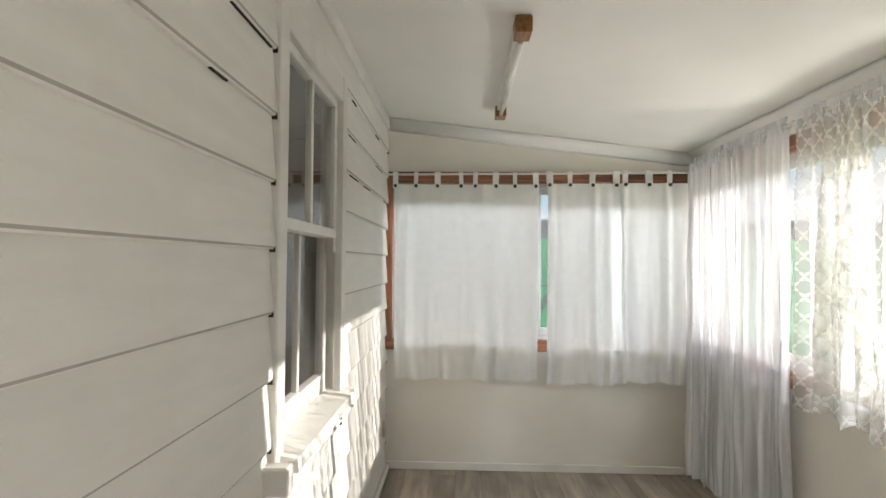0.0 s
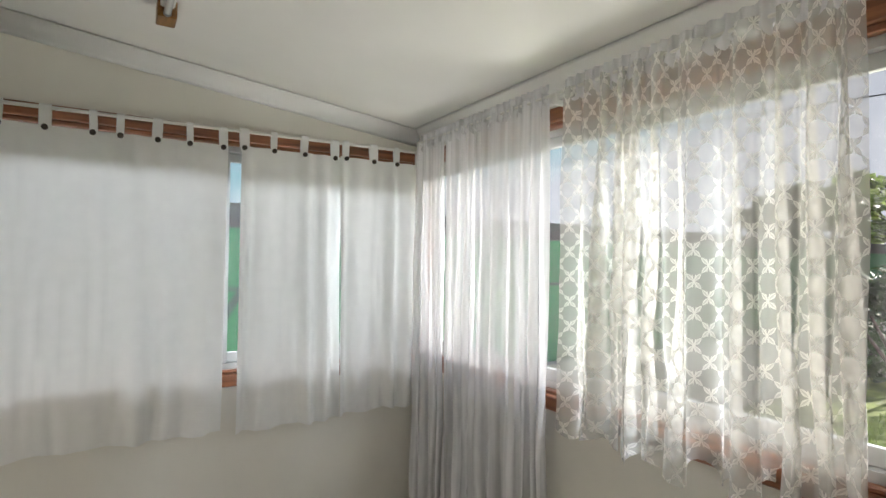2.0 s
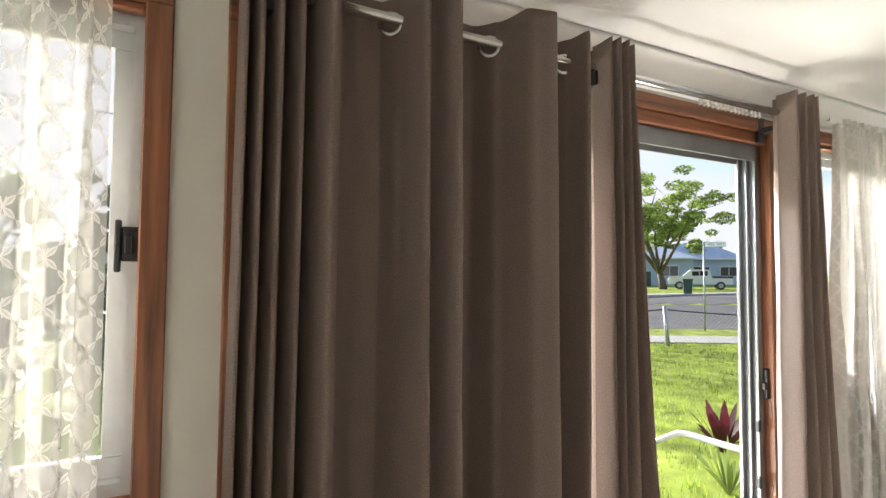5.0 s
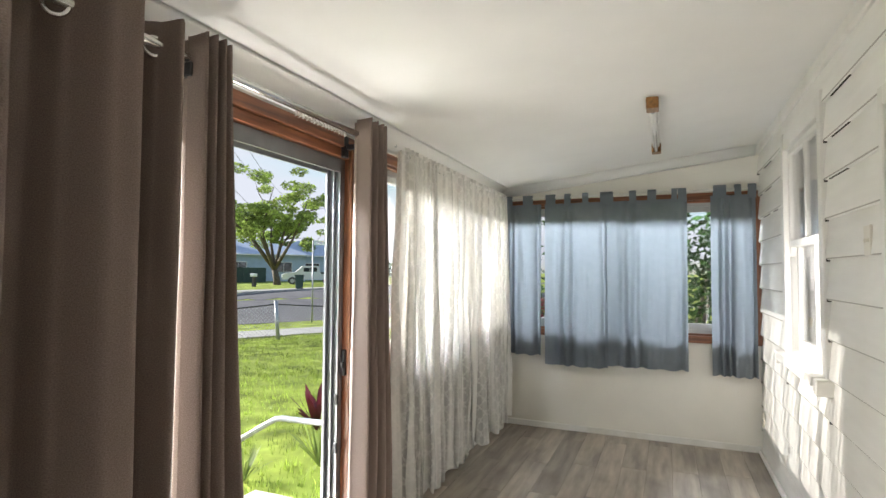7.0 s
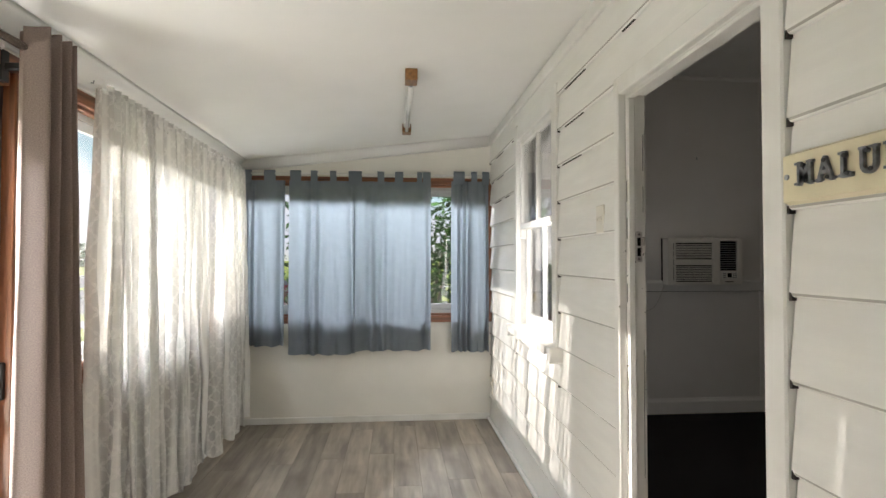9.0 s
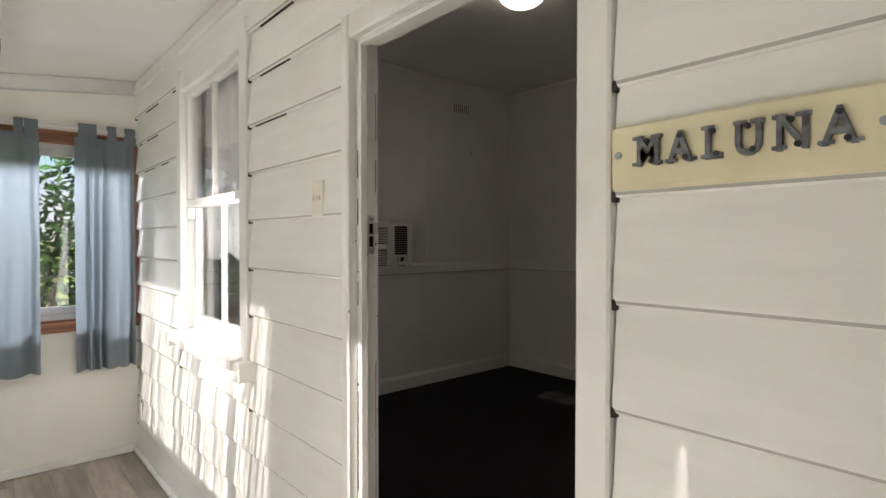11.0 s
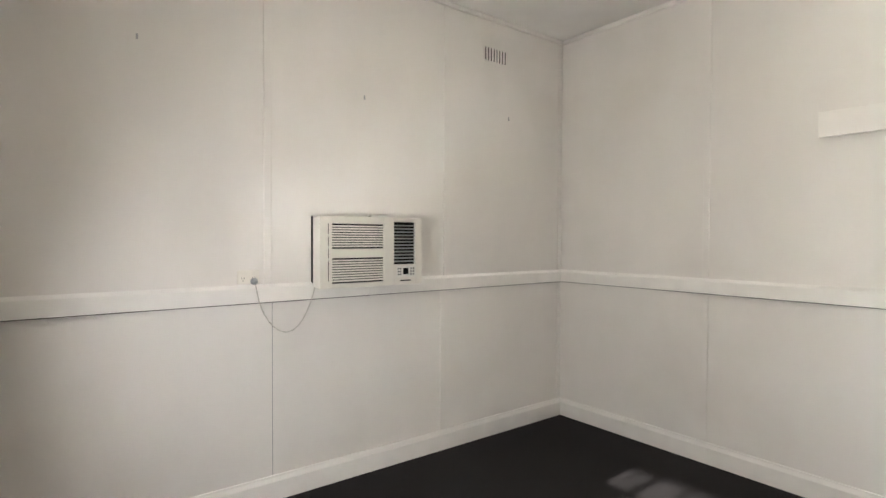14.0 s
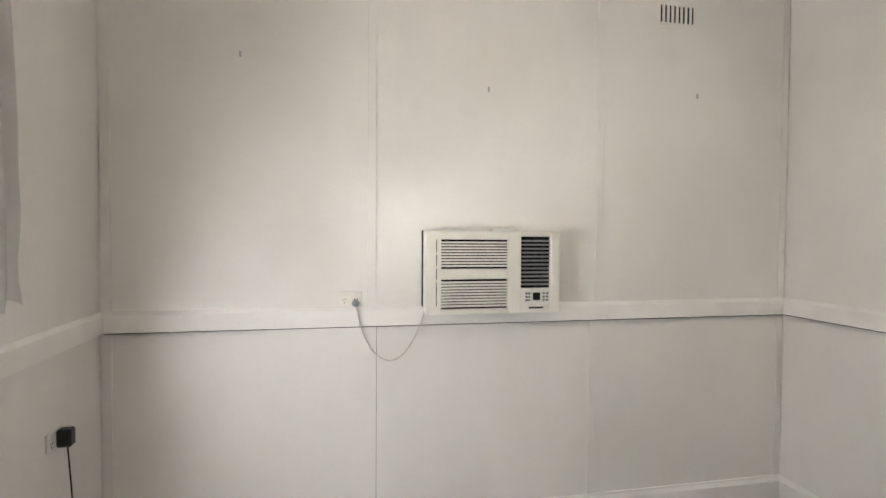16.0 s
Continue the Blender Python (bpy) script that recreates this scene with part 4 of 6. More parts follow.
def tab_curtain(label, spots, place, z_top, z_bot, material, group, u0, u1, folds, amp, seed, button=None, tab_w=0.034, flare=0.0, drop=0.075, fine=0.0):
    c = thing("tab_curtain", label, "curtain", group)
    part("cloth", drape(u0, u1, z_top - drop, z_bot, folds, amp, place, seed, top_amp=0.45, flare=flare, fine=fine, per=16, rows=30, hem=0.005), material, c)
    for k, s in enumerate(spots):
        bm = bmesh.new()
        pts = [(0.010, z_top - drop - 0.03), (0.017, z_top - 0.03), (0.014, z_top + 0.004), (0.0, z_top + 0.014), (-0.014, z_top + 0.004), (-0.016, z_top - 0.03), (-0.008, z_top - drop - 0.01)]
        w = tab_w * (1 + 0.25 * math.sin(k * 2.3 + seed))
        lean = 0.004 * math.sin(k * 1.7 + seed)
        rings = [[bm.verts.new(place(s + q * w / 2 + lean * (z_top - z) * 10, o, z)) for q in (-1, 1)] for o, z in pts]
        for a, b in zip(rings, rings[1:]):
            fc = bm.faces.new((a[0], a[1], b[1], b[0]))
            fc.smooth = True
        tb = part("tab", bm, material, c)
        if button:
            bm = bmesh.new()
            e0, e1 = place(s, 0.012, z_top - drop - 0.012), place(s, 0.026, z_top - drop - 0.012)
            tube([e0, e0.lerp(e1, 0.6), e1], [0.0125, 0.0125, 0.007], 12, bm)
            part("button", bm, button, tb, "dark brown wooden button")
    return c


M_BUTTON = mat("brown_wooden_button", (0.045, 0.032, 0.022), 0.5, vary=0.2, scale=60)
rod("curtain_rod", "slim white curtain rod over the end window", (0.035, 8.755, 2.115), (2.2, 8.755, 2.135), 0.008, M_PLASTIC_W)
N_STUDS = [0.085, 0.233, 0.385, 0.552, 0.654, 0.80, 0.933, 1.08]
tab_curtain("white cotton tab-top curtain with brown buttons, drawn wide", N_STUDS, north, 2.12, 0.665, M_WHITECURT, "white end curtains", 0.075, 1.105, 4.3, 0.020, 3, M_BUTTON, flare=-0.01, fine=0.012)
tab_curtain("white cotton tab-top curtain with brown buttons, narrow panel", [1.177, 1.322, 1.479, 1.644], north, 2.13, 0.645, M_WHITECURT, "white end curtains", 1.165, 1.69, 2.4, 0.028, 8, M_BUTTON, flare=0.012, fine=0.012)
tab_curtain("white cotton tab-top curtain with brown buttons, beside the corner", [1.708, 1.871, 2.015, 2.164], north, 2.135, 0.66, M_WHITECURT, "white end curtains", 1.675, 2.185, 2.4, 0.026, 12, M_BUTTON, flare=-0.005, fine=0.012)

rod("curtain_rod", "slim white curtain rod over the end window", (0.035, 1.455, 2.165), (2.2, 1.455, 2.165), 0.008, M_PLASTIC_W)
tab_curtain("blue-grey cotton tab-top curtain bunched against the corner", [2.13, 1.97, 1.93], south, 2.18, 0.69, M_BLUECURT, "blue end curtains", 1.815, 2.19, 3, 0.032, 21, tab_w=0.055, fine=0.012)
tab_curtain("blue-grey cotton tab-top curtain drawn across the window", [1.75, 1.72, 1.57, 1.41, 1.24], south, 2.18, 0.61, M_BLUECURT, "blue end curtains", 1.215, 1.78, 4, 0.024, 24, tab_w=0.06, fine=0.014)
tab_curtain("blue-grey cotton tab-top curtain drawn across the window", [1.19, 1.0, 0.84, 0.66, 0.60], south, 2.18, 0.635, M_BLUECURT, "blue end curtains", 0.56, 1.23, 4, 0.026, 29, tab_w=0.06, fine=0.014)
tab_curtain("blue-grey cotton tab-top curtain hanging beside the house wall", [0.33, 0.285, 0.18, 0.075], south, 2.19, 0.62, M_BLUECURT, "blue end curtains", 0.05, 0.38, 4, 0.03, 33, tab_w=0.05, fine=0.012)

# street side sheers
tr = rod("curtain_rod", "thin white spring wire curtain rod", (2.15, 8.74, 2.185), (2.15, 6.49, 2.165), 0.006, M_PLASTIC_W)
for y in (7.585, 6.50):
    br = part("bracket", boxes((2.135, 2.215, y - 0.007, y + 0.007, 2.128, 2.15), (2.143, 2.160, y - 0.004, y + 0.004, 2.15, 2.19), bevel=0.002), M_PLASTIC_W, tr)
sh = thing("sheer_curtain", "long white voile curtain gathered in the corner", "curtain", "street side curtains")
part("cloth", drape(8.455, 8.73, 2.19, 0.07, 4, 0.026, street, 43, swing=0.11, top_amp=0.5, hem=0.02, fine=0.016, per=16, rows=30), M_SHEER, sh)
part("cloth", drape(7.64, 8.425, 2.19, 0.07, 10, 0.028, street, 41, swing=0.11, top_amp=0.5, flare=0.0, hem=0.02, fine=0.016, per=14, rows=30, cloth=1.8), M_SHEER, sh)
part("heading", drape(7.63, 8.73, 2.225, 2.14, 26, 0.011, street, 42, per=8, rows=4), M_SHEER, sh)
lc = thing("lace_curtain", "cream bow-patterned lace curtain with a scalloped hem", "curtain", "street side curtains")
part("cloth", drape(6.555, 7.52, 2.18, 0.865, 10, 0.046, street, 45, swing=0.25, top_amp=0.6, flare=0.0, hem=0.035, fine=0.02, per=18, rows=34, cloth=2.1), M_LACE, lc)
part("heading", drape(6.53, 7.54, 2.22, 2.13, 24, 0.012, street, 46, per=8, rows=4), M_SHEER, lc)

rod("curtain_rod", "thin white spring wire curtain rod", (2.15, 3.66, 2.16), (2.15, 1.45, 2.175), 0.006, M_PLASTIC_W)
ls = thing("lace_curtain", "long cream net curtain reaching almost to the floor", "curtain", "street side curtains")
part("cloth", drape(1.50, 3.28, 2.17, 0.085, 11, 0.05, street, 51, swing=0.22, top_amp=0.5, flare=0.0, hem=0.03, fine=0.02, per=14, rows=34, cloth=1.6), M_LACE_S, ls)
# bunched folds added here to thin the sun on the house wall
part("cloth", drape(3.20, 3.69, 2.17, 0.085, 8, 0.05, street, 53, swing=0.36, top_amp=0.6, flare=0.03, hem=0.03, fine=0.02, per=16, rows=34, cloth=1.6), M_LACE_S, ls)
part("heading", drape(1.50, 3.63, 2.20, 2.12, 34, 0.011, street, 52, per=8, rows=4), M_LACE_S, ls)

# blockout curtains on the sliding door
ROD_X, ROD_Z = 2.10, 2.125
tr = rod("curtain_rod", "brushed steel curtain rod over the sliding door", (ROD_X, 6.27, ROD_Z), (ROD_X, 4.02, ROD_Z), 0.0145, M_CHROME)
for y in (5.225, 6.24, 4.16):
    part("bracket", boxes((ROD_X - 0.02, ROD_X + 0.02, y - 0.016, y + 0.016, ROD_Z - 0.06, ROD_Z - 0.014), (ROD_X + 0.02, 2.215, y - 0.01, y + 0.01, ROD_Z - 0.05, ROD_Z - 0.025), (2.215, 2.24, y - 0.02, y + 0.02, ROD_Z - 0.09, ROD_Z + 0.02), bevel=0.003), M_BLACK, tr)


def wave_cloth(knots, z_top, z_bot, seed, flare=(0.0, 0.0), rows=24, ease=0):
    """Heavy eyelet curtain: knots are (distance along the rod, out) at the fold lines, from one edge to the other."""
    pts = []
    for (s0, o0), (s1, o1) in zip(knots, knots[1:]):
        for k in range(8):
            t = k / 8
            e = t * t * (3 - 2 * t)
            pts.append((s0 + (s1 - s0) * t, o0 + (o1 - o0) * e))
    pts.append(knots[-1])
    outs = [o for s, o in pts]
    calm = [sum(outs[max(0, i - ease):i + ease + 1]) / len(outs[max(0, i - ease):i + ease + 1]) for i in range(len(outs))]
    bm = bmesh.new()
    uvl = bm.loops.layers.uv.new("UVMap")
    c = (knots[0][0] + knots[-1][0]) / 2
    half = abs(knots[-1][0] - knots[0][0]) / 2
    grid = []
    for j in range(rows + 1):
        v = j / rows
        row = []
        for i, (s, o) in enumerate(pts):
            q = (s - c) / half
            fl = flare[0] if q > 0 else flare[1]
            s2 = s + q * fl * v ** 1.25
            o = o + (calm[i] - o) * min(0.38, 0.1 + 0.6 * v)
            o2 = o * (1.3 + 0.35 * v) + 0.006 * noise.noise(Vector((s * 22, v * 5, seed + 3))) * min(1, 3 * v) + 0.012 * noise.noise(Vector((s * 7, v * 2.2, seed))) * v
            dip = 0.012 * abs(math.cos(o / 0.04)) if j == 0 else 0.0
            row.append(bm.verts.new(Vector((ROD_X - o2, s2, z_top + (z_bot - z_top) * v + 0.008 * noise.noise(Vector((s * 9, seed, v))) - dip))))
        grid.append(row)
    run = [0.0]
    for a, b in zip(pts, pts[1:]):
        run.append(run[-1] + math.hypot(b[0] - a[0], b[1] - a[1]))
    for j in range(rows):
        for i in range(len(pts) - 1):
            fc = bm.faces.new((grid[j][i], grid[j][i + 1], grid[j + 1][i + 1], grid[j + 1][i]))
            fc.smooth = True
            for lp, (jj, ii) in zip(fc.loops, ((j, i), (j, i + 1), (j + 1, i + 1), (j + 1, i))):
                lp[uvl].uv = (run[ii], (1 - jj / rows) * (z_top - z_bot))
    return bm


def eyelet_curtain(label, knots, z_top, z_bot, seed, flare, rings):
    c = thing("eyelet_curtain", label, "curtain", "blockout curtains")
    cl = part("cloth", wave_cloth(knots, z_top, z_bot, seed, flare, 34, 5 if len(knots) > 12 else 2), M_DARKCURT, c)
    md = cl.modifiers.new("thickness", "SOLIDIFY")
    md.thickness = 0.0025
    for s, o, turn in rings:
        bm = bmesh.new()
        n, k = 20, 6
        vs = [[bm.verts.new(Vector(((0.028 + 0.007 * math.cos(b)) * math.cos(a), 0.004 * math.sin(b), (0.028 + 0.007 * math.cos(b)) * math.sin(a)))) for b in (j * math.tau / k for j in range(k))] for a in (i * math.tau / n for i in range(n))]
        for i in range(n):
            for j in range(k):
                fc = bm.faces.new((vs[i][j], vs[(i + 1) % n][j], vs[(i + 1) % n][(j + 1) % k], vs[i][(j + 1) % k]))
                fc.smooth = True
        bmesh.ops.transform(bm, matrix=pose(ROD_X - o, s, ROD_Z - 0.008, 0, 0, turn), verts=bm.verts[:])
        part("eyelet", bm, M_CHROME, c, "chrome eyelet ring")
    return c


BIG = [(6.30, 0.01), (6.288, 0.05), (6.275, -0.03), (6.255, 0.055), (6.235, -0.03), (6.215, 0.055), (6.19, -0.035), (6.165, 0.05), (6.14, -0.05),
       (6.118, 0.02), (6.10, 0.055), (6.075, 0.03), (6.055, -0.03), (5.99, -0.06), (5.93, -0.055), (5.905, 0.0), (5.87, 0.08), (5.86, 0.07), (5.845, 0.03), (5.825, 0.04),
       (5.80, 0.10), (5.775, 0.08), (5.762, -0.02), (5.72, -0.065), (5.64, -0.06), (5.60, 0.0), (5.54, 0.075), (5.48, 0.09), (5.46, 0.06), (5.447, -0.03),
       (5.405, -0.065), (5.365, -0.04), (5.34, 0.0), (5.312, 0.05), (5.297, 0.04), (5.288, 0.03)]
eyelet_curtain("taupe blockout eyelet curtain with deep folds, drawn over the glass", BIG, 2.205, 0.03, 5, (0.025, -0.02), [(5.925, -0.012, 55), (5.622, -0.008, 60), (5.348, -0.006, 60)])
eyelet_curtain("taupe blockout eyelet curtain bunched narrow, flaring at the foot", [(5.235, 0.0), (5.222, 0.055), (5.21, -0.035), (5.19, 0.06), (5.175, -0.035), (5.155, 0.06), (5.14, -0.03), (5.12, 0.05), (5.105, 0.01)], 2.205, 0.03, 6, (0.0, 0.17), [])
eyelet_curtain("taupe blockout eyelet curtain bunched narrow beside the door jamb", [(4.252, 0.0), (4.228, 0.055), (4.20, -0.035), (4.168, 0.055), (4.135, -0.03), (4.11, 0.055), (4.09, -0.03), (4.07, 0.05), (4.055, 0.01)], 2.205, 0.03, 7, (0.02, 0.10), [])

# old white track with its runners, above the door head
trk = thing("curtain_track", "white plastic curtain track with loose runners", "curtain track")
part("rail", boxes((2.205, 2.226, 3.98, 6.30, 2.170, 2.184), bevel=0.002), M_PLASTIC_W, trk)
rng = random.Random(4)
for k in range(15):
    y = 4.2 + k * 0.027 + rng.uniform(-0.006, 0.006)
    bm = boxes((2.196, 2.205, y - 0.005, y + 0.005, 2.145 + rng.uniform(-0.006, 0.006), 2.178))
    tube([(2.2, y, 2.15), (2.19, y + 0.006, 2.138), (2.2, y + 0.01, 2.13)], 0.0025, 5, bm)
    part("runner", bm, M_PLASTIC_W, trk)

# spare clips left on the wall over the southern window
for y, z in ((3.62, 2.218), (3.53, 2.178)):
    ck = thing("wall_clip", "small white plastic clip screwed over the window", "clip", "wall clips")
    part("clip_base", boxes((2.230, 2.24, y - 0.008, y + 0.008, z - 0.012, z + 0.012), bevel=0.002), M_PLASTIC_W, ck)
    part("clip_hook", tube([(2.232, y, z - 0.006), (2.218, y, z - 0.008), (2.216, y, z + 0.004)], 0.0025, 6), M_STEEL, ck)

# ---- veranda ceiling lights ----
def batten(y_near, y_far, group="fluorescent battens"):
    x = 0.79
    t = thing("ceiling_light", "fluorescent batten with varnished timber end blocks, unlit", "light", group)
    zc = roof_z(x)
    lo, hi = sorted((y_near, y_far))
    part("end_block", boxes((x - 0.033, x + 0.033, lo, lo + 0.10, zc - 0.068, zc - 0.004), bevel=0.004), M_BROWNWOOD, t)
    part("end_block", boxes((x - 0.033, x + 0.033, hi - 0.10, hi, zc - 0.068, zc - 0.004), bevel=0.004), M_BROWNWOOD, t)
    part("spine", boxes((x - 0.024, x + 0.024, lo + 0.10, hi - 0.10, zc - 0.036, zc - 0.004), bevel=0.005), M_PLASTIC_W, t)
    tb = part("tube", tube([(x, lo + 0.12, zc - 0.056), (x, hi - 0.12, zc - 0.056)], 0.013, 12), M_TUBE, t)
    for y in (lo + 0.10, hi - 0.12):
        part("tube_cap", tube([(x, y, zc - 0.056), (x, y + 0.02, zc - 0.056)], 0.0135, 12), M_STEEL, tb)
    return t


batten(7.0, 8.28)
batten(2.05, 3.30)

# ---- name board, switch, meter of small things on the weatherboards ----
sign = thing("name_board", "cream house name board with raised grey metal letters", "sign")
SZ0, SZ1, SY0, SY1 = 1.535, 1.648, 5.036, 5.425
bm = prism([(0.024, SZ0), (0.040, SZ0 + 0.008), (0.040, SZ1 - 0.008), (0.024, SZ1)], 1, SY0, SY1)
part("board", bm, M_SIGN, sign)
x_at = SY0 + 0.046
L_GAP = 0.0148
for ch in "MALUNA":
    cu = bpy.data.curves.new("letter", "FONT")
    cu.body, cu.size, cu.extrude, cu.bevel_depth, cu.offset = ch, 0.068, 0.003, 0.0012, 0.0002
    tmp = new("letter", cu)
    me = bpy.data.meshes.new_from_object(tmp.evaluated_get(bpy.context.evaluated_depsgraph_get()))
    bpy.data.objects.remove(tmp)
    for v in me.vertices:
        v.co.x *= 0.80
    w = max(v.co.x for v in me.vertices)
    serif = bmesh.new()
    serif.from_mesh(me)
    hgt = max(v.co.y for v in me.vertices)
    feet = {"M": [(0.004, 0), (w - 0.004, 0), (0.004, 1), (w - 0.004, 1)], "A": [(0.004, 0), (w - 0.004, 0)], "L": [(0.006, 0), (0.006, 1)], "U": [(0.008, 1), (w - 0.006, 1)], "N": [(0.006, 0), (0.006, 1), (w - 0.006, 1)]}[ch]
    for fx, top in feet:
        y = hgt - 0.003 if top else 0.003
        box(serif, fx - 0.0085, fx + 0.0085, y - 0.0025, y + 0.0025, -0.0030, 0.0036)
    turn = Matrix(((0, 0, 1, 0.0445), (1, 0, 0, x_at), (0, 1, 0, 1.573), (0, 0, 0, 1)))
    bmesh.ops.transform(serif, matrix=turn, verts=serif.verts[:])
    me2 = finish("letter", serif, M_GREYMETAL)
    lt = part("letter", me2, M_GREYMETAL, sign, "raised grey metal letter")
    for fy, fz in ((x_at + w * 0.5, 1.573 + hgt * 0.82), (x_at + w * 0.72, 1.573 + hgt * 0.12)):
        part("screw", tube([(0.044, fy, fz), (0.0515, fy, fz)], 0.0042, 8), M_BLACK, lt)
    x_at += w + L_GAP
for y in (SY0 + 0.012, SY1 - 0.026):
    part("fixing", tube([(0.039, y, 1.595), (0.043, y, 1.595)], 0.006, 10), M_STEEL, sign)


def wall_plate(name, label, m, w, h, rockers, material=M_PLASTIC, holes=0):
    """A switch or outlet plate: x along the wall, y out of it, z up."""
    t = thing(name, label, "switch" if rockers and not holes else "power point", m=m)
    part("plate", boxes((-w / 2, w / 2, 0, 0.009, -h / 2, h / 2), bevel=0.003), material, t)
    for k in range(rockers):
        x = (k - (rockers - 1) / 2) * w * (0.26 if rockers > 2 else 0.5)
        part("rocker", boxes((x - 0.005, x + 0.005, 0.009, 0.014, (0.0 if not holes else h * 0.22) - 0.008, (0.0 if not holes else h * 0.22) + 0.008), bevel=0.001), material, t)
    for k in range(holes):
        x = (k - (holes - 1) / 2) * w * 0.5
        part("socket_pins", boxes((x - 0.008, x - 0.005, 0.0085, 0.0096, -h * 0.12, -h * 0.02), (x + 0.005, x + 0.008, 0.0085, 0.0096, -h * 0.12, -h * 0.02), (x - 0.0015, x + 0.0015, 0.0085, 0.0096, -h * 0.34, -h * 0.22)), M_SLOT, t)
    return t


TO_X = Matrix(((0, 1, 0, 0), (-1, 0, 0, 0), (0, 0, 1, 0), (0, 0, 0, 1)))
wall_plate("light_switch", "yellowed cream three-gang light switch on weatherboards", Matrix.Translation((0.018, 3.965, 1.59)) @ TO_X, 0.075, 0.115, 3)
for y, z in ((1.46, 0.30), (8.76, 0.32)):
    wall_plate("power_point", "cream double power point low on weatherboards", Matrix.Translation((0.02, y, z)) @ TO_X, 0.07, 0.115, 2, holes=2)

# ---- front room things ----
ac = thing("air_conditioner", "cream window air conditioner built into the wall", "air conditioner")
X0, X1, Z0, Z1, YF = -2.31, -1.60, 1.20, 1.618, 1.475
part("case", boxes((X0, X1, YS + 0.0, YF - 0.03, Z0, Z1), bevel=0.006), M_AC, ac)
# front with its grille openings
FRONT = [(X0 - 0.004, X0 + 0.045, YF - 0.03, YF, Z0 - 0.004, Z1 + 0.004), (-1.675, X1 + 0.004, YF - 0.03, YF, Z0 - 0.004, Z1 + 0.004),
           (-2.03, -1.675, YF - 0.03, YF, 1.578, Z1 + 0.004), (-2.03, -1.675, YF - 0.03, YF, 1.374, 1.428), (-2.03, -1.675, YF - 0.03, YF, Z0 - 0.004, 1.222),
           (X0 + 0.045, -2.10, YF - 0.03, YF, 1.595, Z1 + 0.004), (X0 + 0.045, -2.10, YF - 0.03, YF, Z0 - 0.004, 1.325)]
fpart = part("front_panel", boxes((-2.10, -2.03, YF - 0.03, YF, Z0 - 0.004, Z1 + 0.004), bevel=0.002), M_AC, ac)
for b in FRONT:
    part("panel_rail", boxes(b, bevel=0.002), M_AC, fpart)
part("grille_backing", boxes((-2.03, -1.675, YF - 0.026, YF - 0.022, 1.222, 1.578)), M_SLOT, fpart)
part("outlet_backing", boxes((X0 + 0.045, -2.10, YF - 0.026, YF - 0.022, 1.325, 1.595)), M_SLOT, fpart)
for lo, hi, n in ((1.222, 1.374, 10), (1.428, 1.578, 10)):
    for k in range(n - 1):
        z = lo + (k + 1) * (hi - lo) / n
        part("slat", boxes((-2.03, -1.675, YF - 0.02, YF - 0.001, z - 0.0044, z + 0.0044)), M_AC, fpart)
for k in range(12):
    z = 1.325 + (k + 1) * 0.27 / 13
    part("louvre", prism([(YF - 0.02, z + 0.003), (YF - 0.004, z - 0.003), (YF - 0.004, z - 0.0055), (YF - 0.02, z + 0.0005)], 0, X0 + 0.045, -2.10), M_ALU, fpart)
for k in range(3):
    part("outlet_vane", boxes((X0 + 0.08 + k * 0.045, X0 + 0.083 + k * 0.045, YF - 0.0218, YF - 0.019, 1.325, 1.595)), M_BLACK, fpart)
for lo, hi in ((1.24, 1.36), (1.375, 1.43), (1.445, 1.50), (1.515, 1.575)):
    part("side_slot", boxes((-1.652, -1.648, YF - 0.0005, YF + 0.0008, lo, hi)), M_SLOT, fpart)
cp = part("control_panel", boxes((X0 + 0.045, -2.115, YF, YF + 0.004, 1.243, 1.316), bevel=0.002), M_PLASTIC_W, ac)
part("display", boxes((-2.205, -2.165, YF + 0.004, YF + 0.0055, 1.262, 1.302)), M_SLOT, cp)
for x in (-2.245, -2.225, -2.145, -2.13):
    for z in (1.262, 1.28, 1.298):
        part("key", boxes((x - 0.006, x + 0.006, YF + 0.004, YF + 0.006, z - 0.005, z + 0.005)), M_GREYMETAL, cp)
part("badge_bar", boxes((-2.225, -2.145, YF, YF + 0.0012, 1.218, 1.226)), M_SLOT, fpart)
# black strips put the shadow gap beside and below the case into colour
part("gap_shadow", boxes((X1 + 0.0, X1 + 0.006, YS, YS + 0.012, Z0 - 0.012, Z1 + 0.006), (X0 - 0.01, X1, YS, YS + 0.012, Z0 - 0.012, Z0 - 0.004)), M_SLOT, ac)
solid("remote_control", boxes((-2.075, -1.955, YF - 0.085, YF - 0.04, Z1 + 0.0, Z1 + 0.02), bevel=0.005), M_PLASTIC_W, "white remote control lying on the air conditioner", "remote")

TO_Y = Matrix(((-1, 0, 0, 0), (0, 1, 0, 0), (0, 0, 1, 0), (0, 0, 0, 1)))
wall_plate("power_point", "white double power point above the dado rail", Matrix.Translation((-1.225, YS, 1.276)) @ TO_Y, 0.118, 0.074, 2, M_AC, holes=2)
plug = thing("plug_and_cord", "grey plug with a pale cord looping to the air conditioner", "cord")
part("plug_body", tube([(-1.252, YS + 0.01, 1.252), (-1.252, YS + 0.028, 1.252), (-1.252, YS + 0.042, 1.246)], [0.018, 0.02, 0.012], 12), M_STEEL, plug)
cord = []
for k in range(25):
    t = k / 24
    x = -1.255 - 0.35 * t - 0.03 * math.sin(t * math.pi)
    z = 1.245 - 0.04 * t - 0.27 * math.sin(t ** 0.72 * math.pi) ** 0.85
    cord.append((x, YS + 0.03 + 0.025 * math.sin(t * math.pi), z))
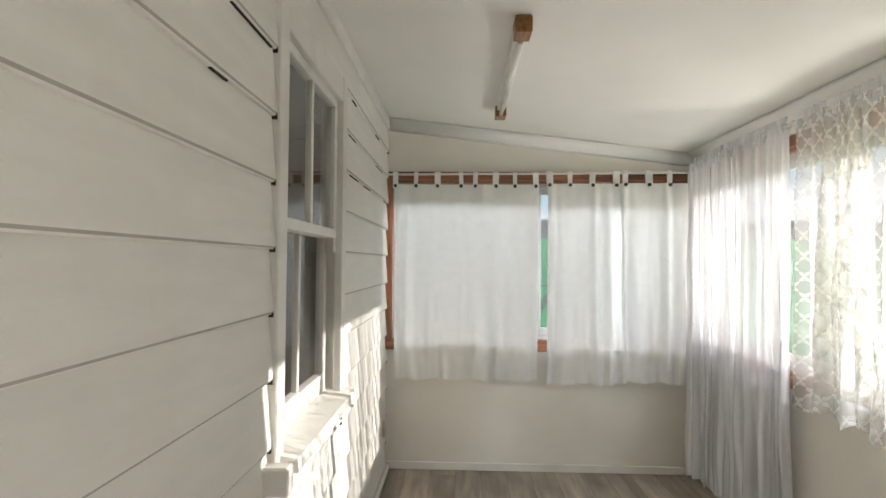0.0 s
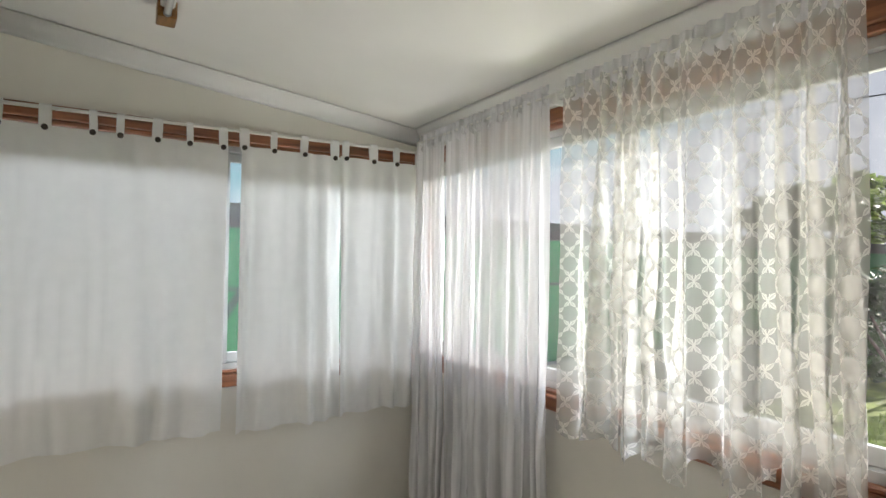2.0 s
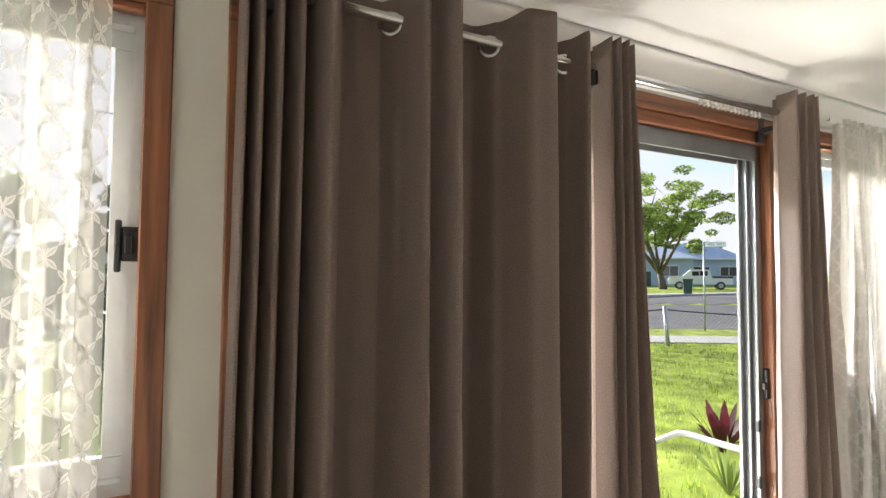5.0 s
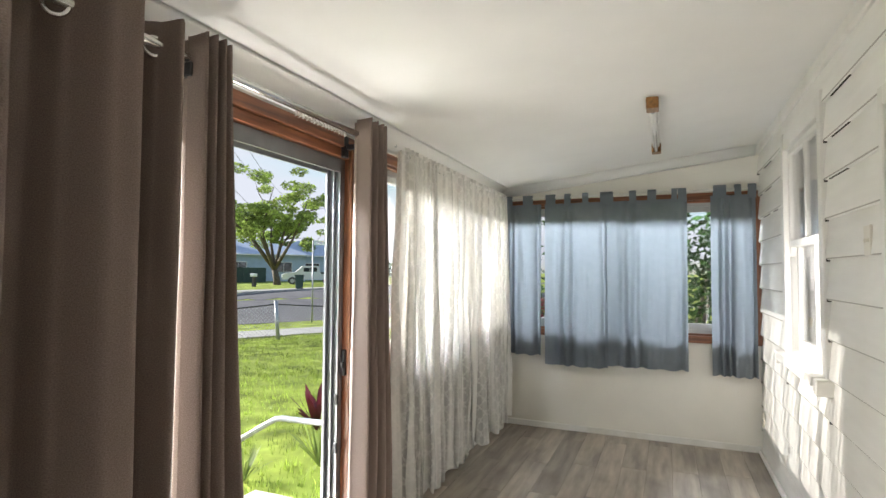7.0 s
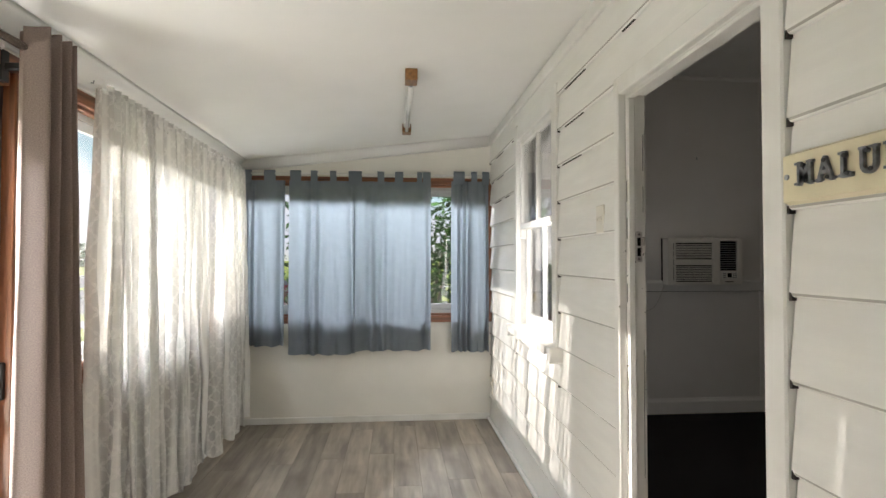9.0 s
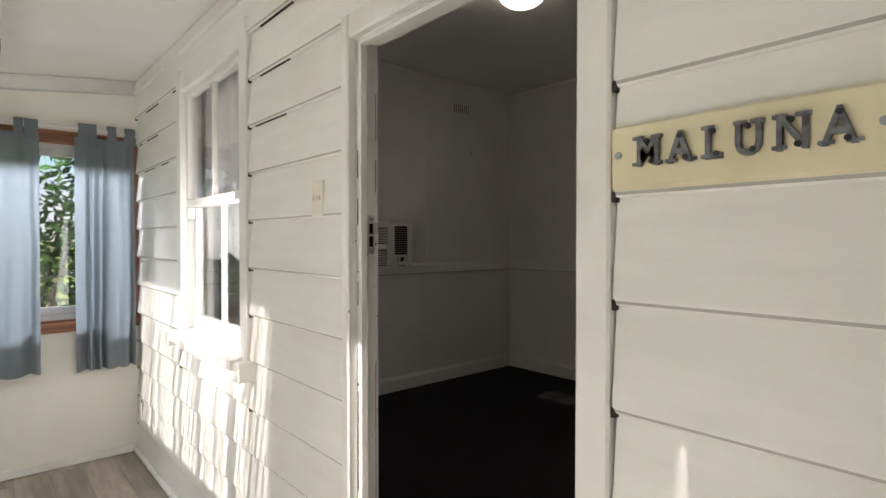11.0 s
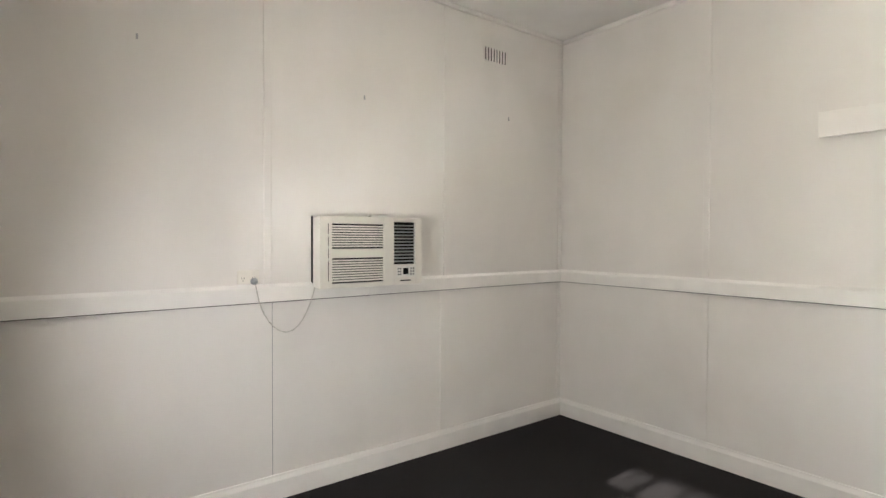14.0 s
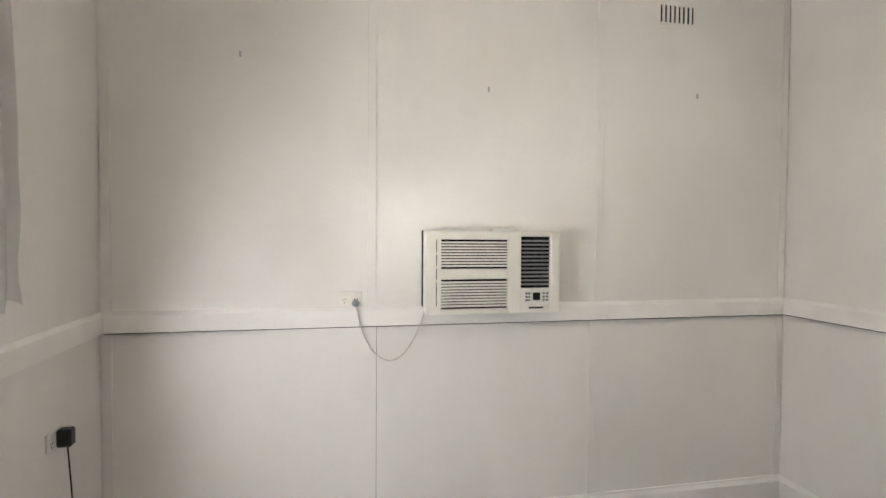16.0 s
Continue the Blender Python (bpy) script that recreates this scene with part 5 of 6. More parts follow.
part("cord", tube(cord, 0.0034, 7), M_STRIKE, plug)

vent = thing("wall_vent", "white painted plaster wall vent with upright slots", "vent")
part("face", boxes((-3.185, -2.945, YS, YS + 0.004, 2.80, 2.93), bevel=0.001), M_ROOM, vent)
for k in range(8):
    x = -3.165 + k * 0.0286
    part("slot", boxes((x - 0.006, x + 0.006, YS + 0.0035, YS + 0.0052, 2.822, 2.916)), M_SLOT, vent)
    part("louvre", boxes((x + 0.007, x + 0.011, YS + 0.0035, YS + 0.010, 2.822, 2.916)), M_ROOM, vent)
for x, z in ((-0.70, 2.468), (-1.95, 2.376), (-3.21, 2.416)):
    h = thing("picture_hook", "small steel picture hook on the wall", "hook", "picture hooks")
    part("hook_plate", boxes((x - 0.005, x + 0.005, YS, YS + 0.002, z - 0.014, z + 0.014)), M_STEEL, h)
    part("hook_lip", tube([(x, YS + 0.001, z - 0.012), (x, YS + 0.01, z - 0.014), (x, YS + 0.011, z - 0.005)], 0.002, 6), M_STEEL, h)

wall_plate("power_point", "white power point with a black adaptor", Matrix.Translation((XI, 1.80, 0.80)) @ Matrix.Rotation(math.pi, 4, "Z") @ TO_X, 0.118, 0.074, 2, M_PLASTIC_W, holes=2)
ad = thing("power_adaptor", "black plug-in power adaptor with a thin cord", "adaptor")
part("adaptor_body", boxes((XI - 0.062, XI - 0.0092, 1.755, 1.80, 0.765, 0.835), bevel=0.006), M_BLACK, ad)
cord = [(XI - 0.04, 1.775 - 0.05 * math.sin(t * 2.2), 0.768 - 0.72 * t) for t in (k / 12 for k in range(13))]
cord += [(XI - 0.06 - 0.03 * k, 1.70 - 0.03 * k, 0.012) for k in range(6)]
part("cord", tube(cord, 0.003, 6), M_GAP, ad)

rc = thing("window_curtain", "short white net curtain with a turned-up hem", "curtain")


def room_window(s, o, z):
    return Vector((XI - 0.06 - o, s, z))


part("cloth", drape(2.18, 3.55, 2.52, 1.37, 11, 0.032, room_window, 61, top_amp=0.7, hem=0.02, fine=0.02, per=14, rows=26, flare=0.02), M_ROOMSHEER, rc)
rod("curtain_rod", "slim white rod over the room window", (XI - 0.06, 2.12, 2.52), (XI - 0.06, 3.6, 2.52), 0.008, M_PLASTIC_W)
ch = thing("blind_chain", "beaded blind cord with a varnished wooden toggle", "blind cord")
bm = bmesh.new()
for k in range(38):
    r = bmesh.ops.create_icosphere(bm, subdivisions=1, radius=0.0042)
    bmesh.ops.translate(bm, verts=r["verts"], vec=(XI - 0.035, 2.355 + 0.001 * k, 1.52 - k * 0.0088))
tagged(part("beads", bm, M_PLASTIC_W, ch), kind="stuff")
part("toggle", tube([(XI - 0.035, 2.394, 1.188), (XI - 0.035, 2.395, 1.18), (XI - 0.035, 2.396, 1.14), (XI - 0.035, 2.396, 1.125)], [0.008, 0.012, 0.013, 0.009], 10), M_SIGN, ch, "varnished wooden toggle")

globe = thing("ceiling_globe", "lit opal glass ceiling light bowl", "light")
bm = bmesh.new()
bmesh.ops.create_uvsphere(bm, u_segments=24, v_segments=12, radius=0.16)
for v in bm.verts:
    v.co = Vector((v.co.x - 1.95, v.co.y + 3.15, ZC - 0.012 + min(0.0, v.co.z) * 0.6))
for fc in bm.faces:
    fc.smooth = True
part("bowl", bm, M_GLOBE, globe)
part("rim", tube([(-1.95, 3.15, ZC - 0.02), (-1.95, 3.15, ZC)], 0.165, 24), M_PLASTIC_W, globe)
# ---- outdoors ----
def road_side(x, y):
    return 0.86 * x - 0.5 * y


def ground_z(x, y):
    t = min(1.0, max(0.0, (road_side(x, y) - 17.0) / 13.0))
    return -0.5 + 0.7 * t * t * (3 - 2 * t)


bm = bmesh.new()
xs = [-900, -60, -30, -12] + [2.3 + 0.7 * k for k in range(0, 34)] + [27, 30, 34, 40, 46, 54, 64, 80, 120, 900]
ys = [-900, -150, -100, -80, -70, -62, -55, -50, -45, -41, -37, -34, -31] + [-29 + 1.0 * k for k in range(0, 46)] + [20, 30, 60, 900]
vs = [[bm.verts.new((x, y, ground_z(x, y) + (0.02 * noise.noise(Vector((x * 0.6, y * 0.6, 0))) if 2 < x < 20 else 0))) for x in xs] for y in ys]
for a, b in zip(vs, vs[1:]):
    for k in range(len(xs) - 1):
        fc = bm.faces.new((a[k], a[k + 1], b[k + 1], b[k]))
        fc.smooth = True
structure("ground", bm, M_GRASS, "sunlit mown lawn", "lawn")


def band(name, s0, s1, lift, material, label, category, t0=-40, t1=60, far_x=None):
    """A strip along the street; far_x stops it at the crossing road's edge."""
    bm = bmesh.new()
    n, rows = 60, 10
    g = []
    for i in range(n + 1):
        t = t0 + (t1 - t0) * i / n
        row = []
        for j in range(rows + 1):
            s = s0 + (s1 - s0) * j / rows
            x, y = 0.86 * s + 0.5 * t, -0.5 * s + 0.86 * t
            row.append(bm.verts.new((x, y, ground_z(x, y) + lift)))
        g.append(row)
    for a, b in zip(g, g[1:]):
        for j in range(rows):
            bm.faces.new((a[j], a[j + 1], b[j + 1], b[j]))
    return structure(name, bm, material, label, category)


band("pavement", 13.2, 14.9, 0.03, M_CONC, "pale concrete footpath", "footpath")
band("road", 17.35, 25.0, 0.012, M_ROAD, "worn grey asphalt street", "road")
bm = bmesh.new()
cells = {}
ax, ay = [13.5 + 0.8 * k for k in range(12)], [-60 + 1.5 * k for k in range(33)]
for x in ax:
    for y in ay:
        if road_side(x, y) > 24.4:
            cells[(x, y)] = bm.verts.new((x, y, ground_z(x, y) + 0.016))
for i in range(len(ax) - 1):
    for j in range(len(ay) - 1):
        q = [cells.get((ax[i + a], ay[j + b])) for a, b in ((0, 0), (1, 0), (1, 1), (0, 1))]
        if all(q):
            bm.faces.new(q)
structure("road_crossing", bm, M_ROAD, "worn grey asphalt side street", "road")
bm = bmesh.new()
for j in range(len(ay) - 1):
    y = ay[j]
    if road_side(22.3, y) > 24:
        box(bm, 22.3, 22.5, y, y + 1.5, ground_z(22.4, y) - 0.1, ground_z(22.4, y) + 0.12)
        box(bm, 24.0, 25.6, y, y + 1.5, ground_z(24.6, y) - 0.1, ground_z(24.6, y) + 0.02)
structure("kerb", bm, M_CONC, "pale concrete kerb and far footpath", "kerb")

# grass tufts on the near lawn
rng = random.Random(9)
verts, faces = [], []
for k in range(26000):
    r = rng.random()
    x, y = 2.8 + 10.5 * r ** 1.2, rng.uniform(-8, 5) if k % 5 else rng.uniform(5, 9)
    if road_side(x, y) > 13.1 or (x < 4.4 and 3.2 < y < 5.4):
        continue
    z = ground_z(x, y) - 0.01
    for b in range(3):
        a, hgt, lean = rng.uniform(0, math.tau), rng.uniform(0.04, 0.10), rng.uniform(0.01, 0.05)
        w = 0.006
        i = len(verts)
        dx, dy = math.cos(a), math.sin(a)
        px, py = x + rng.uniform(-0.05, 0.05), y + rng.uniform(-0.05, 0.05)
        verts += [(px - dy * w, py + dx * w, z), (px + dy * w, py - dx * w, z), (px + dx * lean, py + dy * lean, z + hgt)]
        faces.append((i, i + 1, i + 2))
me = bpy.data.meshes.new("grass")
me.from_pydata(verts, [], faces)
me.materials.append(M_BLADE)
tagged(new("grass", me), "short bright green grass tufts on the lawn", "grass", kind="stuff")


def leaves(blobs, count, size, seed, flat=0.7, bm=None):
    """Many small leaf blades scattered through rough clumps (x, y, z, r)."""
    rng = random.Random(seed)
    vs, fs = [], []
    tot = sum(b[3] ** 2 for b in blobs)
    for bx, by, bz, br in blobs:
        for k in range(int(count * br * br / tot)):
            d = Vector((rng.gauss(0, 1), rng.gauss(0, 1), rng.gauss(0, 1))).normalized() * br * rng.uniform(0.35, 1.05) ** 0.6
            c = Vector((bx + d.x, by + d.y, bz + d.z * flat))
            a = Vector((rng.gauss(0, 1), rng.gauss(0, 1), rng.gauss(0, 0.6))).normalized()
            b = a.orthogonal().normalized()
            s = size * rng.uniform(0.6, 1.4)
            i = len(vs)
            vs += [tuple(c - a * s), tuple(c + b * s * 0.42), tuple(c + a * s), tuple(c - b * s * 0.42)]
            fs.append((i, i + 1, i + 2, i + 3))
    me = bpy.data.meshes.new("crown")
    me.from_pydata(vs, [], fs)
    return me


def tree(label, base, height, spread, seed, leaf, material, clumps=34, count=9000, limbs=9, trunk_r=0.28, low=0.35, lean=(0, 0), clump=(0.10, 0.24)):
    rng = random.Random(seed)
    t = thing("tree", label, "tree")
    bx, by, bz = base
    bm = bmesh.new()
    fork = Vector((bx + lean[0] * 0.3, by + lean[1] * 0.3, bz + height * low * 0.55))
    tube([(bx, by, bz - 0.3), (bx + lean[0] * 0.1, by + lean[1] * 0.1, bz + height * low * 0.25), fork], [trunk_r * 1.25, trunk_r, trunk_r * 0.8], 10, bm)
    tips = []
    for k in range(limbs):
        a = k * math.tau / limbs + rng.uniform(-0.3, 0.3)
        rr = spread * rng.uniform(0.35, 0.95)
        e = Vector((bx + lean[0] + math.cos(a) * rr, by + lean[1] + math.sin(a) * rr, bz + height * rng.uniform(0.58, 0.95) - 0.10 * rr))
        bend = Vector((rng.uniform(-1, 1), rng.uniform(-1, 1), rng.uniform(0.2, 0.9))) * spread * 0.12
        m1, m2 = fork.lerp(e, 0.35) + bend, fork.lerp(e, 0.7) + bend * 0.6
        tube([fork, m1, m2, e], [trunk_r * 0.6, trunk_r * 0.38, trunk_r * 0.2, trunk_r * 0.06], 7, bm)
        tips += [e, m2.lerp(e, 0.5)]
        for q in range(3):
            f = (m1, m2, m1.lerp(m2, 0.5))[q]
            g = f + Vector((math.cos(a + rng.uniform(-1.3, 1.3)), math.sin(a + rng.uniform(-1.3, 1.3)), rng.uniform(0.1, 0.9))) * spread * rng.uniform(0.2, 0.4)
            tube([f, f.lerp(g, 0.5) + bend * 0.15, g], [trunk_r * 0.2, trunk_r * 0.12, trunk_r * 0.04], 5, bm)
            tips.append(g)
    part("trunk", bm, M_BARK, t)
    blobs = []
    for k in range(clumps):
        p = tips[k % len(tips)] + Vector((rng.gauss(0, 1), rng.gauss(0, 1), rng.gauss(0, 0.6))) * spread * 0.16
        blobs.append((p.x, p.y, p.z, spread * rng.uniform(*clump)))
    me = leaves(blobs, count, leaf, seed, flat=0.5)
    me.materials.append(material)
    part("crown", me, material, t)
    return t


def shrub(label, base, w, d, h, seed, leaf, material, count=3500, name="shrub"):
    rng = random.Random(seed)
    t = thing(name, label, "shrub")
    blobs = [(base[0] + rng.uniform(-0.5, 0.5) * w, base[1] + rng.uniform(-0.5, 0.5) * d, base[2] + h * rng.uniform(0.12, 0.85), rng.uniform(0.16, 0.3) * h) for _ in range(26)]
    me = leaves(blobs, count, leaf, seed)
    me.materials.append(material)
    part("foliage", me, material, t)
    bm = bmesh.new()
    for k in range(5):
        a = k * 1.3
        tube([(base[0], base[1], base[2] - 0.1), (base[0] + 0.25 * w * math.cos(a), base[1] + 0.25 * d * math.sin(a), base[2] + 0.7 * h)], [0.04, 0.015], 6, bm)
    part("stems", bm, M_BARK, t)
    return t


tree("broad spreading street tree with light green feathery leaves", (33.0, -31.9, 0.15), 9.8, 6.6, 3, 0.13, M_LEAF, clumps=110, count=20000, limbs=8, clump=(0.06, 0.17), trunk_r=0.30, low=0.26, lean=(0.8, 0.6))
# far garden trees and wooded skyline
for k, (x, y, hgt, sp) in enumerate(((52, -58, 8, 5), (60, -40, 8, 5), (30, 14, 7.5, 4.5), (33, 7, 6.5, 4.5), (36, 2, 6.5, 4), (34, 21, 7, 4.5), (42, -8, 6, 4.5))):
    tree("leafy garden tree in the distance", (x, y, ground_z(x, y)), hgt, sp, 20 + k, 0.26, M_LEAFD if k % 2 else M_LEAF, clumps=30, count=5000, low=0.3)
bm = bmesh.new()
rng = random.Random(77)
blobs = []
for k in range(150):
    a = radians(-60 + 135 * k / 149)
    d = rng.uniform(95, 125)
    blobs.append((d * math.cos(a), d * math.sin(a), rng.uniform(0.5, 4.0), rng.uniform(2.5, 4.8)))
me = leaves(blobs, 26000, 0.75, 78)
me.materials.append(M_LEAFD)
tagged(new("far_woods", me), "dark wooded skyline beyond the houses", "trees", kind="stuff")


# house over the road
def far_house(label, x, y, w, d, wall_h, roof_h, turn, z):
    h = thing("house", label, "house", m=pose(x, y, z, 0, 0, turn))
    part("wall", boxes((-w / 2, w / 2, -d / 2, d / 2, 0, wall_h)), M_HOUSE, h)
    bm = bmesh.new()
    e = 0.5
    c = [bm.verts.new(v) for v in ((-w / 2 - e, -d / 2 - e, wall_h - 0.1), (w / 2 + e, -d / 2 - e, wall_h - 0.1), (w / 2 + e, d / 2 + e, wall_h - 0.1), (-w / 2 - e, d / 2 + e, wall_h - 0.1), (-w / 2 + d * 0.45, 0, wall_h + roof_h), (w / 2 - d * 0.45, 0, wall_h + roof_h))]
    for f in ((0, 1, 5, 4), (1, 2, 5), (2, 3, 4, 5), (3, 0, 4), (3, 2, 1, 0)):
        bm.faces.new([c[k] for k in f])
    part("roof", bm, M_ROOF, h)
    part("gutter", boxes((-w / 2 - e, w / 2 + e, -d / 2 - e - 0.1, -d / 2 - e, wall_h - 0.2, wall_h - 0.06)), M_PLASTIC_W, h)
    for u in (-w * 0.32, 0.3, w * 0.34):
        wd = part("window", boxes((u - 1.0, u + 1.0, -d / 2 - 0.05, -d / 2 - 0.0, 1.1, 2.35)), M_PLASTIC_W, h)
        part("pane", boxes((u - 0.92, u - 0.03, -d / 2 - 0.07, -d / 2 - 0.052, 1.18, 2.27), (u + 0.03, u + 0.92, -d / 2 - 0.07, -d / 2 - 0.052, 1.18, 2.27)), M_DARKGLASS, wd)
    return h


far_house("pale blue weatherboard house with a grey iron roof", 50.8, -45.5, 16, 10, 3.3, 1.9, 221, 0.2)
far_house("small pale house with a grey iron roof behind the tree", 48.5, -56.6, 10, 8, 3.4, 2.2, 222, 0.2)
far_house("pale house with a grey iron roof in the distance", 46, 4, 14, 9, 2.9, 1.8, -90, 0.2)

fence = thing("paling_fence", "dark green sheet metal fence along the far verge", "fence")
p0, p1 = Vector((43.5, -31.0)), Vector((41.6, -40.2))
n = 10
for k in range(n):
    a, b = p0.lerp(p1, k / n), p0.lerp(p1, (k + 0.985) / n)
    z = ground_z(a.x, a.y)
    bm = bmesh.new()
    q = [bm.verts.new((*v, zz)) for v, zz in ((a, z), (b, z), (b, z + 1.6), (a, z + 1.6))]
    bm.faces.new(q)
    off = (b - a).orthogonal().normalized() * 0.06
    r = bmesh.ops.extrude_face_region(bm, geom=bm.faces[:])
    bmesh.ops.translate(bm, verts=[g for g in r["geom"] if isinstance(g, bmesh.types.BMVert)], vec=(off.x, off.y, 0))
    bmesh.ops.recalc_face_normals(bm, faces=bm.faces[:])
    part("panel", bm, M_FENCE, fence)

# parked utility truck
ute = thing("utility_truck", "white parked utility truck with a dark tray", "truck", m=pose(32.6, -36.0, 0.2, 0, 0, 41))
prof = [(-2.6, 0.45), (2.55, 0.45), (2.6, 0.85), (2.45, 1.05), (1.35, 1.15), (0.7, 1.75), (-0.75, 1.75), (-0.95, 1.1), (-2.6, 1.1)]
part("body", prism([(x, z) for x, z in prof], 1, -0.85, 0.85), M_CARW, ute)
part("side_glass", boxes((-0.62, 0.0, -0.865, 0.865, 1.2, 1.62), (0.06, 0.62, -0.865, 0.865, 1.2, 1.58)), M_DARKGLASS, ute)
part("tray", boxes((-2.62, -1.0, -0.9, 0.9, 1.0, 1.16)), M_BLACK, ute)
for x in (-1.65, 1.65):
    for y in (-0.83, 0.83):
        wh = part("wheel", tube([(x, y - 0.11, 0.34), (x, y + 0.11, 0.34)], 0.36, 16), M_BLACK, ute)
        part("rim", tube([(x, y - 0.12, 0.34), (x, y + 0.12, 0.34)], 0.2, 12), M_STEEL, wh)

bin_t = thing("wheelie_bin", "dark green wheelie bin at the kerb", "bin", m=pose(24.7, -24.3, 0.14, 0, 0, 40))
part("body", prism([(-0.24, 0.08), (0.24, 0.08), (0.3, 0.98), (-0.3, 0.98)], 1, -0.3, 0.3), M_FENCE, bin_t)
part("lid", boxes((-0.33, 0.33, -0.35, 0.33, 0.98, 1.06), bevel=0.02), M_FENCE, bin_t)
for x in (-0.22, 0.22):
    part("wheel", tube([(x - 0.03, 0.28, 0.1), (x + 0.03, 0.28, 0.1)], 0.1, 12), M_BLACK, bin_t)
lb = thing("letterbox", "small pale letterbox on a dark post", "letterbox", m=pose(30.5, -26.2, 0.2))
part("post", boxes((-0.12, 0.12, -0.12, 0.12, 0, 0.8)), M_BLACK, lb)
part("box", boxes((-0.2, 0.3, -0.15, 0.15, 0.8, 1.05), bevel=0.03), M_CARW, lb)

sp = thing("street_sign", "thin steel post with a pale street name blade", "street sign")
gz = ground_z(13.3, -10.5)
part("post", tube([(13.3, -10.5, gz - 0.2), (13.3, -10.5, 2.66)], 0.032, 10), M_STEEL, sp)
blade = part("name_blade", boxes((-0.02, 0.70, -0.008, 0.008, -0.09, 0.09), bevel=0.003), M_NAMEBLADE, sp)
blade.matrix_basis = pose(13.3, -10.5, 2.55, 0, 0, 214)
bars = part("lettering_bars", boxes((0.12, 0.34, -0.0095, 0.0095, -0.035, 0.04), (0.40, 0.58, -0.0095, 0.0095, -0.035, 0.04), (0.61, 0.66, -0.0095, 0.0095, -0.035, 0.04)), M_GREYMETAL, blade)

cf = thing("cable_fence", "grey steel posts with a dark cable and chain wire netting", "fence")
heads = []
for k in range(-3, 4):
    x, y = 11.08 + 0.5 * k * 5.2, -5.95 + 0.86 * k * 5.2
    z = ground_z(x, y)
    part("bollard", tube([(x, y, z - 0.2), (x + 0.05, y + 0.08, z + 1.1)], 0.055, 10), M_STEEL, cf)
    heads.append(Vector((x + 0.05, y + 0.08, z + 1.0)))
for a, b in zip(heads, heads[1:]):
    pts = [a.lerp(b, t) - Vector((0, 0, 0.14 * math.sin(math.pi * t))) for t in (i / 10 for i in range(11))]
    part("cable", tube(pts, 0.018, 6), M_BLACK, cf)

# chain wire netting under the cable
nm = bmesh.new()
for a, b in list(zip(heads, heads[1:]))[1:5]:
    n = 44
    for k in range(-8, n):
        for way in (0, 1):
            t0, t1 = k / n, (k + 8) / n
            lo, hi = 0.95, 0.05
            if t0 < 0:
                lo, t0 = 0.95 - 0.9 * (-k / 8), 0.0
            if t1 > 1:
                hi, t1 = 0.05 + 0.9 * ((k + 8 - n) / 8), 1.0
            z0, z1 = (lo, hi) if way else (1.0 - lo, 1.0 - hi)
            tube([a.lerp(b, t0) + Vector((0, 0, -z0)), a.lerp(b, t1) + Vector((0, 0, -z1))], 0.004, 3, nm, caps=False)
tagged(part("netting", nm, M_STEEL, cf, "fine galvanised chain wire netting"), kind="stuff")

# power pole and wires
pp = thing("power_pole", "timber power pole with crossarms", "power pole")
bz = ground_z(26, -19)
part("pole", tube([(29.0, -21.0, bz - 0.3), (29.0, -21.0, bz + 12)], [0.17, 0.12], 10), M_BARK, pp)
for z in (11.4, 10.2, 7.7):
    part("crossarm", boxes((28.1, 29.9, -21.08, -20.92, bz + z, bz + z + 0.12)), M_BARK, pp)
for k, (dx, z) in enumerate(((-0.8, 11.6), (0.8, 11.6), (0.0, 7.9))):
    pts = [Vector((29 + dx, -21.0, bz + z)).lerp(Vector((58 + dx, -66, bz + z + 1)), t) - Vector((0, 0, 1.6 * math.sin(math.pi * t))) for t in (i / 12 for i in range(13))]
    part("wire", tube(pts, 0.02, 5), M_BLACK, pp)
pts = [Vector((29, -21.0, bz + 7.9)).lerp(Vector((10, 34, 6.5)), t) - Vector((0, 0, 1.2 * math.sin(math.pi * t))) for t in (i / 12 for i in range(13))]
part("wire", tube(pts, 0.02, 5), M_BLACK, pp)

# entry landing, steps and rail
st = thing("entry_steps", "concrete entry landing and steps", "steps")
part("landing", boxes((2.36, 3.35, 3.5, 5.8, -0.6, -0.04), bevel=0.01), M_CONC, st)
for k in range(2):
    part("step", boxes((3.35 + 0.3 * k, 3.65 + 0.3 * k, 3.5, 5.8, -0.6, -0.2 - 0.16 * k), bevel=0.01), M_CONC, st)
rail = thing("handrail", "galvanised pipe handrail beside the entry steps", "handrail")
part("top_rail", tube([(2.42, 3.27, 0.40), (3.28, 3.31, 0.40), (3.34, 3.315, 0.392), (4.15, 3.40, -0.09)], 0.021, 12), M_STEEL, rail)
for x, y, z in ((4.12, 3.40, -0.07), (2.5, 3.275, 0.39)):
    part("post", tube([(x, y, -0.55), (x, y, z)], 0.019, 10), M_STEEL, rail)


